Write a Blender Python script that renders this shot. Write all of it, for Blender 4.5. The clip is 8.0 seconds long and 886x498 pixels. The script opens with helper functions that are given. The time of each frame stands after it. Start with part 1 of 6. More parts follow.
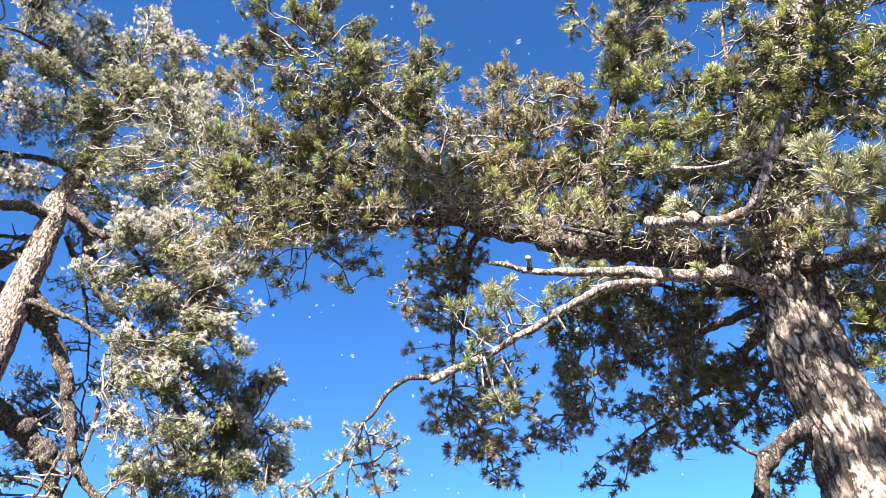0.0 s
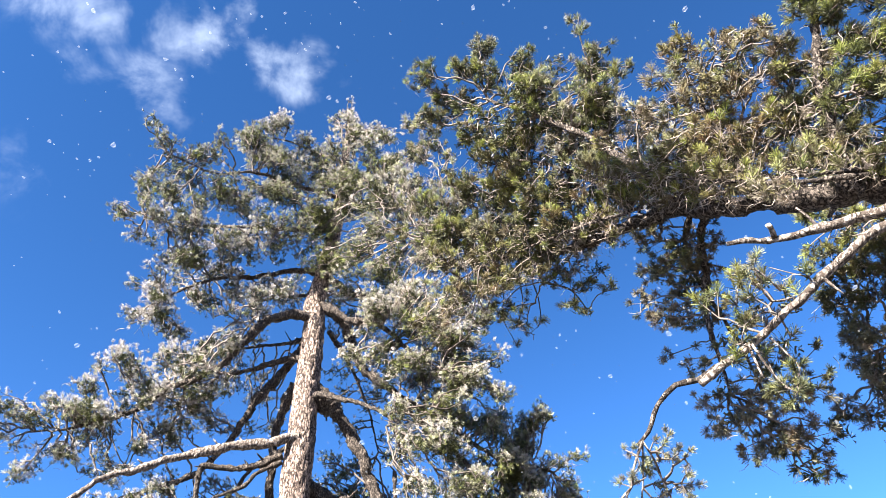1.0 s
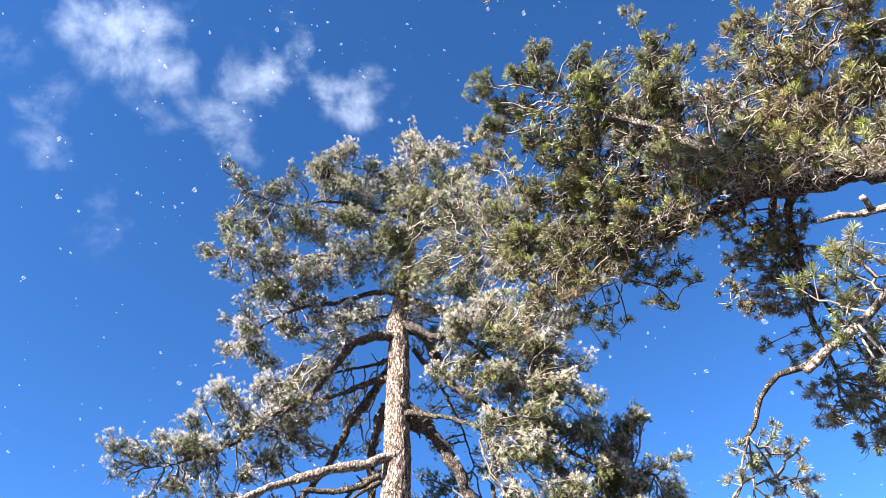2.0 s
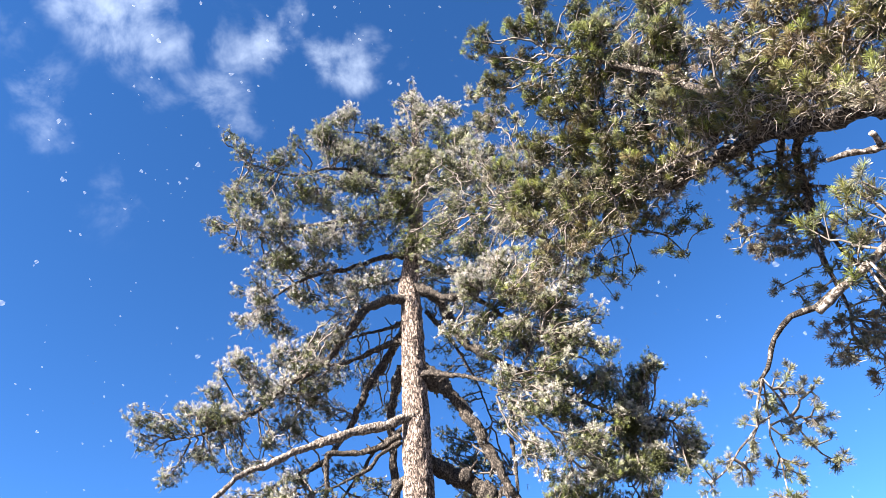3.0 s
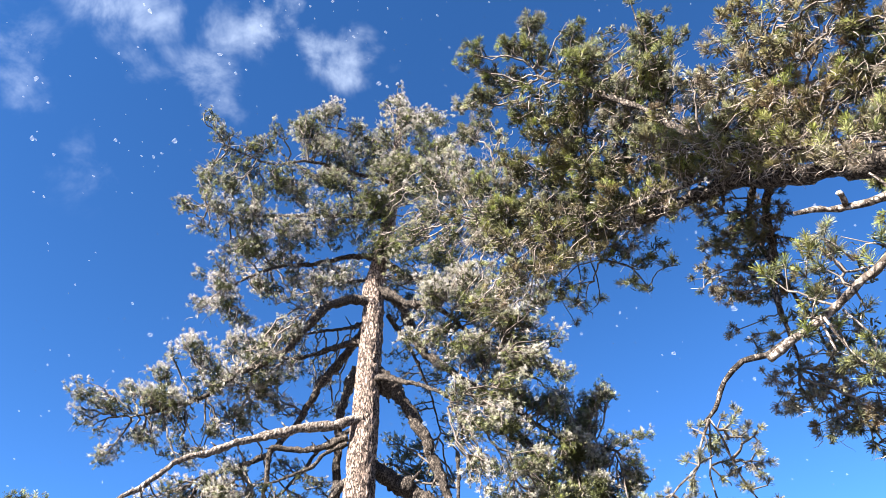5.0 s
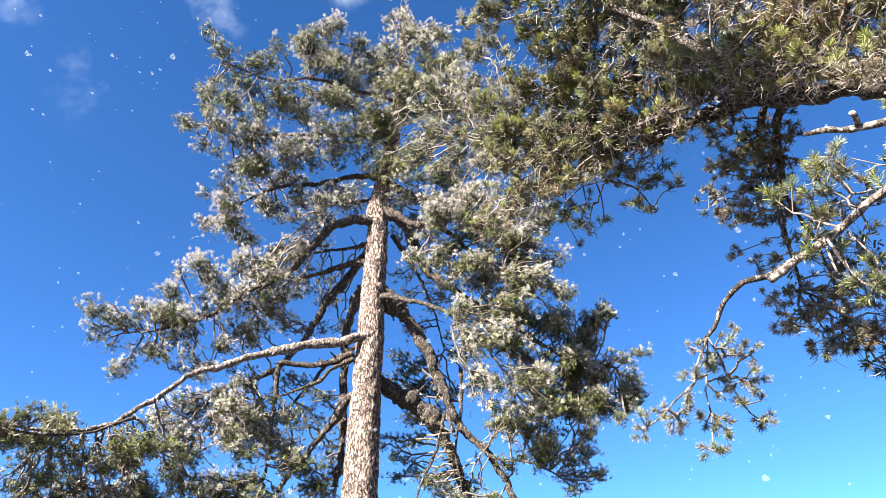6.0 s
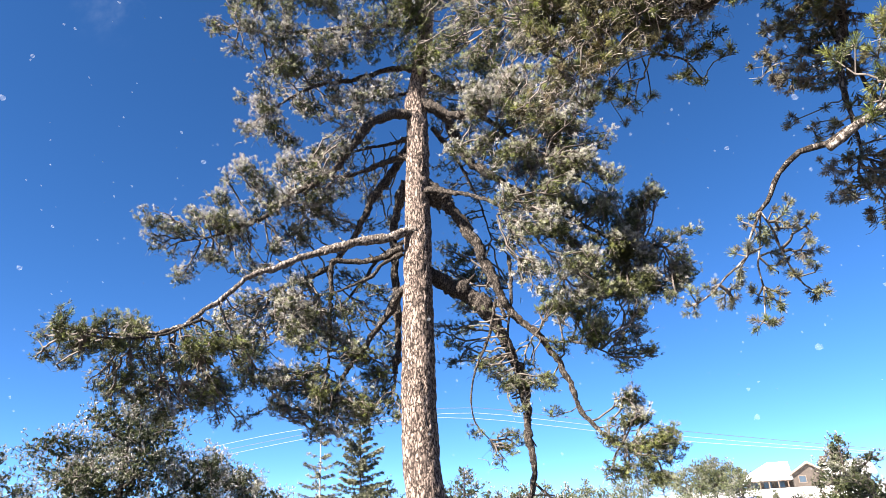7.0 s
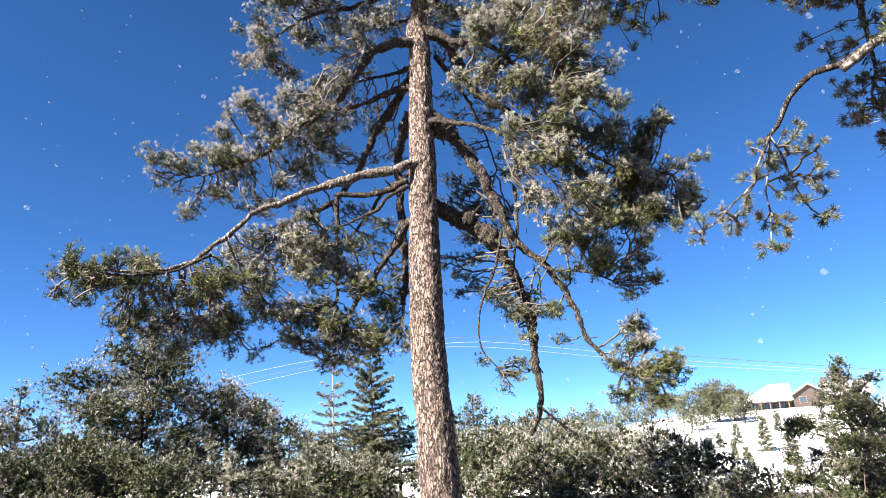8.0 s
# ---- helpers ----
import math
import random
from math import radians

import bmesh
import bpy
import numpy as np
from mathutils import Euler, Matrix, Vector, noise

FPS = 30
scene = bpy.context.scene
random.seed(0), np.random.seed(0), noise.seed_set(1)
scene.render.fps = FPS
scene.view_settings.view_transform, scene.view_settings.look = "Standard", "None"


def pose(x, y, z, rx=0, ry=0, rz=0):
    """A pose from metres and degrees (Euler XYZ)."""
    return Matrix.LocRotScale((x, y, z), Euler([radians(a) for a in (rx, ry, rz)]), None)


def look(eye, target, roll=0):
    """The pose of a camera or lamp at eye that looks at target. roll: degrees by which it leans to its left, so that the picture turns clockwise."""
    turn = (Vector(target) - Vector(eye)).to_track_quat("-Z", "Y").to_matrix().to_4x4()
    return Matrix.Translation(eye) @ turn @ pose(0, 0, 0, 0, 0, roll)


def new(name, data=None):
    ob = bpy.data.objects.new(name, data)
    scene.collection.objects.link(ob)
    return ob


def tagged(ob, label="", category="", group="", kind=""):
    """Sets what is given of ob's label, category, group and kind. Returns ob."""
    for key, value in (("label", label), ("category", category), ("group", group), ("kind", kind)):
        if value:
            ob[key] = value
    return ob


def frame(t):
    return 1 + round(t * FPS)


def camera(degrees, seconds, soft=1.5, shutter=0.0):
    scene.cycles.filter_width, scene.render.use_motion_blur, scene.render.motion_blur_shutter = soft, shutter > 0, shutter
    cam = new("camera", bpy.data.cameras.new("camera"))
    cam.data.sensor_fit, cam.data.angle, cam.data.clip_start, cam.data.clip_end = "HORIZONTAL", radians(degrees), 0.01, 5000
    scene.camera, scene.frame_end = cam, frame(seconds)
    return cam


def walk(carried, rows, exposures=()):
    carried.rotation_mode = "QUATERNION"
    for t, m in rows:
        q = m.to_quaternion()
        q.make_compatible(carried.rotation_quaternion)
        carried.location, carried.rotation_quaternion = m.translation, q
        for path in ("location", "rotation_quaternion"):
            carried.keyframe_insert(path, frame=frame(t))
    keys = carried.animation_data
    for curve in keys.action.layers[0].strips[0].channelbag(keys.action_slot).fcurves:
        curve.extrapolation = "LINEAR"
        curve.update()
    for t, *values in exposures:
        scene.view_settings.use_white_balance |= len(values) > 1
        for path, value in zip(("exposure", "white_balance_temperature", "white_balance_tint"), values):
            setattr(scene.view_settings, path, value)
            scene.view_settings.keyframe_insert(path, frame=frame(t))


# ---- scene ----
cam = camera(67.41, 8.0, soft=0.4)
walk(cam, [
    (0, pose(0.000, 0.000, 1.600, 127.912, 1.783, -35.285)),
    (0.5, pose(0.000, 0.000, 1.600, 129.487, 3.725, -20.909)),
    (1, pose(0.000, 0.000, 1.600, 131.321, 2.640, -10.089)),
    (1.2, pose(0.000, 0.000, 1.600, 132.949, 3.037, -6.648)),
    (2.5, pose(0.000, 0.000, 1.600, 131.565, 2.704, -0.186)),
    (3, pose(0.000, 0.000, 1.600, 129.534, 4.609, 1.209)),
    (3.5, pose(0.000, 0.000, 1.600, 129.720, 4.904, 0.409)),
    (4, pose(0.000, 0.000, 1.600, 130.627, 3.508, -0.591)),
    (5.5, pose(0.000, 0.000, 1.600, 128.328, 0.437, -6.194)),
    (6, pose(0.000, 0.000, 1.600, 123.062, 0.676, -5.010)),
    (6.5, pose(0.000, 0.000, 1.600, 116.418, 2.226, -4.847)),
    (7, pose(0.000, 0.000, 1.600, 113.834, 1.966, 0.059)),
    (7.5, pose(0.000, 0.000, 1.600, 110.664, 3.097, 2.306)),
    (8, pose(0.000, 0.000, 1.600, 108.000, 2.780, 0.903)),
], exposures=[(0, 3.68), (1.2, 3.48), (4.2, 3.38), (5.5, 3.35), (6, 3.42), (6.5, 3.18), (8.0, 2.73)])

# world, sun, exposure
SUN_AZ, SUN_EL = -128.0, 37.0
world = bpy.data.worlds.new("winter_sky")
scene.world = world
world.use_nodes = True


def sky_nodes():
    nt = world.node_tree
    nt.nodes.clear()
    add = nt.nodes.new
    out = add("ShaderNodeOutputWorld")
    bg = add("ShaderNodeBackground")
    sky = add("ShaderNodeTexSky")
    sky.sky_type = "NISHITA"
    sky.sun_disc = False
    sky.sun_elevation = radians(SUN_EL)
    sky.sun_rotation = radians(SUN_AZ)
    sky.altitude = 1900
    sky.air_density, sky.dust_density, sky.ozone_density = 0.43, 0.0, 1.8
    hsv = add("ShaderNodeHueSaturation")
    hsv.inputs["Saturation"].default_value = SKY_SAT
    hsv.inputs["Value"].default_value = 1.0
    hsv.inputs["Hue"].default_value = 0.502
    nt.links.new(sky.outputs[0], hsv.inputs["Color"])
    co = add("ShaderNodeTexCoord")
    # thin wind-torn cloud, high over the crown
    wisp = add("ShaderNodeTexNoise")
    wisp.inputs["Scale"].default_value = 11.0
    wisp.inputs["Detail"].default_value = 5
    wisp.inputs["Roughness"].default_value = 0.6
    wisp.inputs["Distortion"].default_value = 0.25
    nt.links.new(co.outputs["Generated"], wisp.inputs["Vector"])
    total = None
    for az, el, size, amount in CLOUDS:
        d = Vector((math.sin(radians(az)) * math.cos(radians(el)), math.cos(radians(az)) * math.cos(radians(el)), math.sin(radians(el))))
        dist = add("ShaderNodeVectorMath")
        dist.operation = "DISTANCE"
        dist.inputs[1].default_value = d
        nt.links.new(co.outputs["Generated"], dist.inputs[0])
        near = add("ShaderNodeMapRange")
        near.interpolation_type = "SMOOTHSTEP"
        near.inputs[1].default_value, near.inputs[2].default_value = size, size * 0.1
        near.inputs[3].default_value, near.inputs[4].default_value = 0.0, amount
        nt.links.new(dist.outputs["Value"], near.inputs[0])
        if total is None:
            total = near.outputs[0]
        else:
            both = add("ShaderNodeMath")
            both.operation = "MAXIMUM"
            nt.links.new(total, both.inputs[0])
            nt.links.new(near.outputs[0], both.inputs[1])
            total = both.outputs[0]
    body = add("ShaderNodeMath")
    body.operation = "ADD"
    torn = add("ShaderNodeMath")
    torn.operation = "MULTIPLY"
    torn.inputs[1].default_value = 1.9
    nt.links.new(wisp.outputs["Fac"], torn.inputs[0])
    nt.links.new(torn.outputs[0], body.inputs[0])
    nt.links.new(total, body.inputs[1])
    mul = add("ShaderNodeMapRange")
    mul.interpolation_type = "SMOOTHSTEP"
    mul.inputs[1].default_value, mul.inputs[2].default_value = 1.15, 2.0
    mul.inputs[3].default_value, mul.inputs[4].default_value = 0.0, 0.42
    nt.links.new(body.outputs[0], mul.inputs[0])
    veil = add("ShaderNodeMath")
    veil.operation, veil.use_clamp = "MULTIPLY", True
    veil.inputs[1].default_value = 2.2
    nt.links.new(total, veil.inputs[0])
    thin = add("ShaderNodeMath")
    thin.operation = "MULTIPLY"
    nt.links.new(mul.outputs[0], thin.inputs[0])
    nt.links.new(veil.outputs[0], thin.inputs[1])
    mix = add("ShaderNodeMix")
    mix.data_type = "RGBA"
    nt.links.new(thin.outputs[0], mix.inputs["Factor"])
    nt.links.new(hsv.outputs[0], mix.inputs["A"])
    mix.inputs["B"].default_value = CLOUD_COLOUR
    nt.links.new(mix.outputs["Result"], bg.inputs["Color"])
    bg.inputs["Strength"].default_value = SKY_STRENGTH
    nt.links.new(bg.outputs[0], out.inputs[0])


SKY_STRENGTH, SKY_SAT = 0.050, 1.23
CLOUD_COLOUR = (3.5, 3.95, 4.65, 1)
CLOUDS = [(-43.1, 54.0, 0.088, 0.62), (-38.4, 54.4, 0.115, 0.70), (-33.0, 53.8, 0.088, 0.62), (-24.5, 54.9, 0.081, 0.50), (-19.4, 55.8, 0.081, 0.50), (-16.9, 58.4, 0.068, 0.50), (-17.0, 59.9, 0.054, 0.42), (-11.2, 55.8, 0.081, 0.52), (-6.6, 55.4, 0.101, 0.60), (-2.5, 56.0, 0.074, 0.42), (-25.0, 50.9, 0.101, 0.40), (-22.3, 49.3, 0.081, 0.36), (-47.1, 48.2, 0.088, 0.42), (-43.7, 47.2, 0.081, 0.42), (-40.4, 43.9, 0.068, 0.36), (-32.5, 41.0, 0.081, 0.26), (-29.8, 50.7, 0.095, 0.34)]
sky_nodes()

sun = new("sun", bpy.data.lights.new("sun", "SUN"))
sun.data.energy, sun.data.angle, sun.data.color = 5.0, radians(0.53), (1.0, 0.90, 0.80)
sa, se = radians(SUN_AZ), radians(SUN_EL)
sun.matrix_world = look((0, 0, 30), (-math.sin(sa) * math.cos(se), -math.cos(sa) * math.cos(se), 30 - math.sin(se)))


# materials
def material(name):
    m = bpy.data.materials.new(name)
    m.use_nodes = True
    nt = m.node_tree
    return m, nt, nt.nodes["Principled BSDF"], nt.nodes.new, nt.links.new


def ramp(nt, fac, stops):
    r = nt.nodes.new("ShaderNodeValToRGB")
    while len(r.color_ramp.elements) < len(stops):
        r.color_ramp.elements.new(0.5)
    for e, (p, c) in zip(r.color_ramp.elements, stops):
        e.position, e.color = p, (*c, 1)
    nt.links.new(fac, r.inputs[0])
    return r.outputs[0]


def noise_tex(nt, scale, detail=5, rough=0.55, vector=None, stretch=None):
    n = nt.nodes.new("ShaderNodeTexNoise")
    n.inputs["Scale"].default_value, n.inputs["Detail"].default_value, n.inputs["Roughness"].default_value = scale, detail, rough
    co = nt.nodes.new("ShaderNodeTexCoord")
    mp = nt.nodes.new("ShaderNodeMapping")
    mp.inputs["Scale"].default_value = stretch or (1, 1, 1)
    nt.links.new(co.outputs["Object"], mp.inputs[0])
    nt.links.new(mp.outputs[0], n.inputs["Vector"])
    return n.outputs["Fac"]


def mix_colour(nt, fac, a, b):
    mx = nt.nodes.new("ShaderNodeMix")
    mx.data_type = "RGBA"
    for slot, v in (("Factor", fac), ("A", a), ("B", b)):
        if isinstance(v, (tuple, float, int)):
            mx.inputs[slot].default_value = (*v, 1) if isinstance(v, tuple) else v
        else:
            nt.links.new(v, mx.inputs[slot])
    return mx.outputs["Result"]


def math_node(nt, op, a, b=0.0, clamp=False):
    mn = nt.nodes.new("ShaderNodeMath")
    mn.operation, mn.use_clamp = op, clamp
    for i, v in enumerate((a, b)):
        if isinstance(v, (float, int)):
            mn.inputs[i].default_value = v
        else:
            nt.links.new(v, mn.inputs[i])
    return mn.outputs[0]


def needle_material(name, young, old, brown=(0.155, 0.088, 0.058)):
    """Needles: attribute shoot = (along the needle, chance per shoot with painted inner shade, rime, withered)."""
    m, nt, bsdf, add, link = material(name)
    at = add("ShaderNodeAttribute")
    at.attribute_name = "shoot"
    sep = add("ShaderNodeSeparateColor")
    link(at.outputs["Color"], sep.inputs[0])
    along, chance, rime, withered = sep.outputs[0], sep.outputs[1], sep.outputs[2], at.outputs["Alpha"]
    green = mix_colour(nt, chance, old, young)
    tipped = mix_colour(nt, math_node(nt, "MULTIPLY", along, 0.2), green, (0.18, 0.20, 0.07))
    dead = mix_colour(nt, withered, tipped, brown)
    frost = math_node(nt, "MULTIPLY", math_node(nt, "ADD", math_node(nt, "MULTIPLY", along, 0.38), 0.32), rime, True)
    col = mix_colour(nt, frost, dead, (0.65, 0.605, 0.60))
    link(col, bsdf.inputs["Base Color"])
    bsdf.inputs["Roughness"].default_value = 0.42
    bsdf.inputs["Specular IOR Level"].default_value = 0.12
    tr = add("ShaderNodeBsdfTranslucent")
    link(col, tr.inputs["Color"])
    mx = add("ShaderNodeMixShader")
    mx.inputs[0].default_value = 0.12
    out = nt.nodes["Material Output"]
    link(bsdf.outputs[0], mx.inputs[1])
    link(tr.outputs[0], mx.inputs[2])
    link(mx.outputs[0], out.inputs["Surface"])
    return m


def bark_material(name, ridge, furrow, tone, scale=1.0, bump=0.6, worn_at=0.43, flaked=0.0):
    m, nt, bsdf, add, link = material(name)
    plates = add("ShaderNodeTexVoronoi")
    plates.feature = "DISTANCE_TO_EDGE"
    plates.inputs["Scale"].default_value = 26 * scale
    co = add("ShaderNodeTexCoord")
    mp = add("ShaderNodeMapping")
    mp.inputs["Scale"].default_value = (1, 1, 0.33)
    warp = add("ShaderNodeTexNoise")
    warp.inputs["Scale"].default_value = 9 * scale
    warp.inputs["Detail"].default_value = 4
    mixv = add("ShaderNodeMix")
    mixv.data_type = "VECTOR"
    mixv.inputs["Factor"].default_value = 0.10
    link(co.outputs["Object"], mp.inputs[0])
    link(co.outputs["Object"], warp.inputs["Vector"])
    link(mp.outputs[0], mixv.inputs["A"])
    link(warp.outputs["Color"], mixv.inputs["B"])
    link(mixv.outputs["Result"], plates.inputs["Vector"])
    crumble = noise_tex(nt, 30 * scale, 5, 0.7, stretch=(1, 1, 0.5))
    edge = add("ShaderNodeMapRange")
    edge.inputs[1].default_value, edge.inputs[2].default_value = 0.0, 0.17
    link(math_node(nt, "ADD", plates.outputs["Distance"], math_node(nt, "MULTIPLY", math_node(nt, "SUBTRACT", crumble, 0.52), 0.9)), edge.inputs[0])
    fine = noise_tex(nt, 55 * scale, 6, 0.65, stretch=(1, 1, 0.3))
    broad = noise_tex(nt, 2.2, 4)
    worn = mix_colour(nt, broad, ridge, tone)
    grain = mix_colour(nt, math_node(nt, "MULTIPLY", fine, 0.6), worn, furrow)
    streak = add("ShaderNodeMapRange")
    streak.inputs[1].default_value, streak.inputs[2].default_value = worn_at, worn_at + 0.10
    link(noise_tex(nt, 24 * scale, 8, 0.68, stretch=(1, 1, 0.27)), streak.inputs[0])
    split = math_node(nt, "MULTIPLY", edge.outputs[0], math_node(nt, "ADD", math_node(nt, "MULTIPLY", streak.outputs[0], 0.7), 0.3))
    if flaked:
        # dark scars where plates have fallen off
        scar = add("ShaderNodeMapRange")
        scar.inputs[1].default_value, scar.inputs[2].default_value = 0.54, 0.62
        scar.inputs[3].default_value, scar.inputs[4].default_value = 1.0, 1.0 - flaked
        link(noise_tex(nt, 9 * scale, 6, 0.65, stretch=(1, 1, 0.42)), scar.inputs[0])
        split = math_node(nt, "MULTIPLY", split, scar.outputs[0])
    col = mix_colour(nt, split, furrow, grain)
    link(col, bsdf.inputs["Base Color"])
    bsdf.inputs["Roughness"].default_value = 0.9
    bsdf.inputs["Specular IOR Level"].default_value = 0.15
    height = math_node(nt, "ADD", math_node(nt, "MULTIPLY", fine, 0.35), split)
    bp = add("ShaderNodeBump")
    bp.inputs["Strength"].default_value = bump
    bp.inputs["Distance"].default_value = 0.02
    link(height, bp.inputs["Height"])
    link(bp.outputs[0], bsdf.inputs["Normal"])
    return m


def plain_material(name, a, b, scale, rough=0.8, bump=0.3, detail=6):
    m, nt, bsdf, add, link = material(name)
    n1 = noise_tex(nt, scale, detail)
    n2 = noise_tex(nt, scale * 9, 4)
    fac = math_node(nt, "ADD", math_node(nt, "MULTIPLY", n1, 0.65), math_node(nt, "MULTIPLY", n2, 0.35))
    link(ramp(nt, fac, [(0.3, a), (0.7, b)]), bsdf.inputs["Base Color"])
    bsdf.inputs["Roughness"].default_value = rough
    bp = add("ShaderNodeBump")
    bp.inputs["Strength"].default_value = bump
    bp.inputs["Distance"].default_value = 0.03
    link(fac, bp.inputs["Height"])
    link(bp.outputs[0], bsdf.inputs["Normal"])
    return m


# the dark old tone also paints the shade inside the tufts
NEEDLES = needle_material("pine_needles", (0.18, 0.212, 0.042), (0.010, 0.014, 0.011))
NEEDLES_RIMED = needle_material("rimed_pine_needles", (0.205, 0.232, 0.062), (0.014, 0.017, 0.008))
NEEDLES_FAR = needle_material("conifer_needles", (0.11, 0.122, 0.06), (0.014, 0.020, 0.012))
BARK = bark_material("pine_bark", (0.46, 0.365, 0.31), (0.020, 0.015, 0.013), (0.28, 0.21, 0.175), 0.9, 1.0, 0.38, 0.7)
OLD_BARK = bark_material("furrowed_pine_bark", (0.38, 0.325, 0.28), (0.014, 0.011, 0.009), (0.22, 0.18, 0.15), 0.6, 1.0, 0.43, 0.5)
LIMB_BARK = bark_material("limb_bark", (0.24, 0.205, 0.177), (0.010, 0.008, 0.007), (0.11, 0.092, 0.078), 1.3, 1.0)
TWIG = plain_material("twig_bark", (0.02, 0.015, 0.012), (0.12, 0.10, 0.085), 14, 0.85)
DRY_TWIG = plain_material("dry_twig", (0.014, 0.011, 0.009), (0.34, 0.29, 0.245), 12, 0.85)
# bleached wood; also paints sunlight onto one limb of the tall pine
BLEACHED_OR_SUNLIT = bark_material("bleached_or_sunlit_wood", (0.52, 0.465, 0.415), (0.035, 0.027, 0.022), (0.31, 0.265, 0.235), 0.9, 1.0)
SNOW = plain_material("snow", (0.80, 0.82, 0.85), (0.88, 0.89, 0.90), 1.4, 0.6, 0.25)
STONE = plain_material("house_stone", (0.022, 0.017, 0.013), (0.048, 0.037, 0.03), 2.5, 0.9)
TIMBER = plain_material("dark_timber", (0.05, 0.035, 0.025), (0.12, 0.085, 0.06), 6, 0.7)
PALE_CABLE = plain_material("pale_cable", (0.13, 0.135, 0.145), (0.20, 0.205, 0.215), 4, 0.8, 0.0)
CABLE = plain_material("cable_metal", (0.035, 0.035, 0.04), (0.06, 0.06, 0.065), 3, 0.6, 0.0)
GLASS, _nt, _b, _a, _l = material("window_glass")
_b.inputs["Base Color"].default_value = (0.03, 0.04, 0.05, 1)
_b.inputs["Roughness"].default_value = 0.08


# mesh tools
def mesh_part(name, verts, faces, mat, parent=None, smooth=False, label="", kind=""):
    me = bpy.data.meshes.new(name)
    me.from_pydata(verts, [], faces)
    me.materials.append(mat)
    if smooth:
        me.polygons.foreach_set("use_smooth", [True] * len(me.polygons))
    me.update()
    ob = new(name, me)
    ob.parent = parent
    return tagged(ob, label, "", "", kind)


def part(name, bm, mat, parent=None, label=""):
    me = bpy.data.meshes.new(name)
    bm.to_mesh(me)
    bm.free()
    me.materials.append(mat)
    ob = new(name, me)
    ob.parent = parent
    return tagged(ob, label)


def soup(name, verts, tris, mat, parent, shoot=None, kind="stuff"):
    """A mesh of many triangles from arrays; shoot: four values per vertex for the needle material."""
    me = bpy.data.meshes.new(name)
    nv, nf = len(verts), len(tris)
    me.vertices.add(nv)
    me.vertices.foreach_set("co", np.ascontiguousarray(verts, dtype=np.float32).ravel())
    me.loops.add(nf * 3)
    me.loops.foreach_set("vertex_index", np.ascontiguousarray(tris, dtype=np.int32).ravel())
    me.polygons.add(nf)
    me.polygons.foreach_set("loop_start", np.arange(0, nf * 3, 3, dtype=np.int32))
    if shoot is not None:
        a = me.color_attributes.new("shoot", "FLOAT_COLOR", "POINT")
        a.data.foreach_set("color", np.ascontiguousarray(shoot, dtype=np.float32).ravel())
    me.materials.append(mat)
    me.update()
    me.validate()
    ob = new(name, me)
    ob.parent = parent
    return tagged(ob, kind=kind)


def curve_points(pts, step):
    """A smooth curve through the points, sampled about every step metres."""
    p = [Vector(q) for q in pts]
    p = [p[0] * 2 - p[1]] + p + [p[-1] * 2 - p[-2]]
    out = []
    for i in range(1, len(p) - 2):
        a, b, c, d = p[i - 1:i + 3]
        n = max(2, int((c - b).length / step))
        for k in range(n):
            t = k / n
            out.append(0.5 * ((2 * b) + (c - a) * t + (2 * a - 5 * b + 4 * c - d) * t * t + (3 * b - a - 3 * c + d) * t ** 3))
    out.append(p[-2])
    return out


def tube(line, radius, sides, rough, seed, plates=0.0):
    """Vertices and faces of a round, uneven stem along a line; radius(f) for f from 0 to 1."""
    verts, faces = [], []
    n = len(line)
    up = Vector((0.3, 0.9, 0.2)).normalized()
    for i, c in enumerate(line):
        d = (line[min(i + 1, n - 1)] - line[max(i - 1, 0)]).normalized()
        u = (up - d * up.dot(d)).normalized()
        up = u
        v = d.cross(u)
        r = radius(i / (n - 1))
        for k in range(sides):
            a = 2 * math.pi * k / sides
            o = u * math.cos(a) + v * math.sin(a)
            q = c + o * r
            w = 1 + rough * noise.noise(q * (1.3 / max(r, 0.03)) * 0.35 + Vector((seed, 0, 0)))
            s = 0.0
            if plates:
                s = plates * (min(0.9, abs(noise.noise(Vector((q.x * 17, q.y * 17, q.z * 4.5 + seed)))) * 3.2) - 0.5 + 0.4 * noise.noise(Vector((q.x * 40, q.y * 40, q.z * 16))))
            verts.append(c + o * (r * w + s))
        if i:
            b = (i - 1) * sides
            for k in range(sides):
                k2 = (k + 1) % sides
                faces.append((b + k, b + k2, b + sides + k2, b + sides + k))
    faces.append(tuple(range(sides - 1, -1, -1)))
    faces.append(tuple(range((n - 1) * sides, n * sides)))
    return verts, faces


def prisms(a, b, ra, rb):
    """Three-sided tapered twigs from points a to points b."""
    d = b - a
    ln = np.linalg.norm(d, axis=1, keepdims=True) + 1e-9
    d = d / ln
    ref = np.where(np.abs(d[:, 2:3]) > 0.9, [[1.0, 0, 0]], [[0, 0, 1.0]])
    u = np.cross(d, ref)
    u /= np.linalg.norm(u, axis=1, keepdims=True) + 1e-9
    v = np.cross(d, u)
    n = len(a)
    verts = np.zeros((n, 6, 3))
    for k in range(3):
        o = u * math.cos(2.094 * k) + v * math.sin(2.094 * k)
        verts[:, k] = a + o * ra[:, None]
        verts[:, 3 + k] = b + o * rb[:, None]
    pat = np.array([(0, 1, 4), (0, 4, 3), (1, 2, 5), (1, 5, 4), (2, 0, 3), (2, 3, 5)])
    return verts.reshape(-1, 3), (pat[None] + (np.arange(n) * 6)[:, None, None]).reshape(-1, 3)


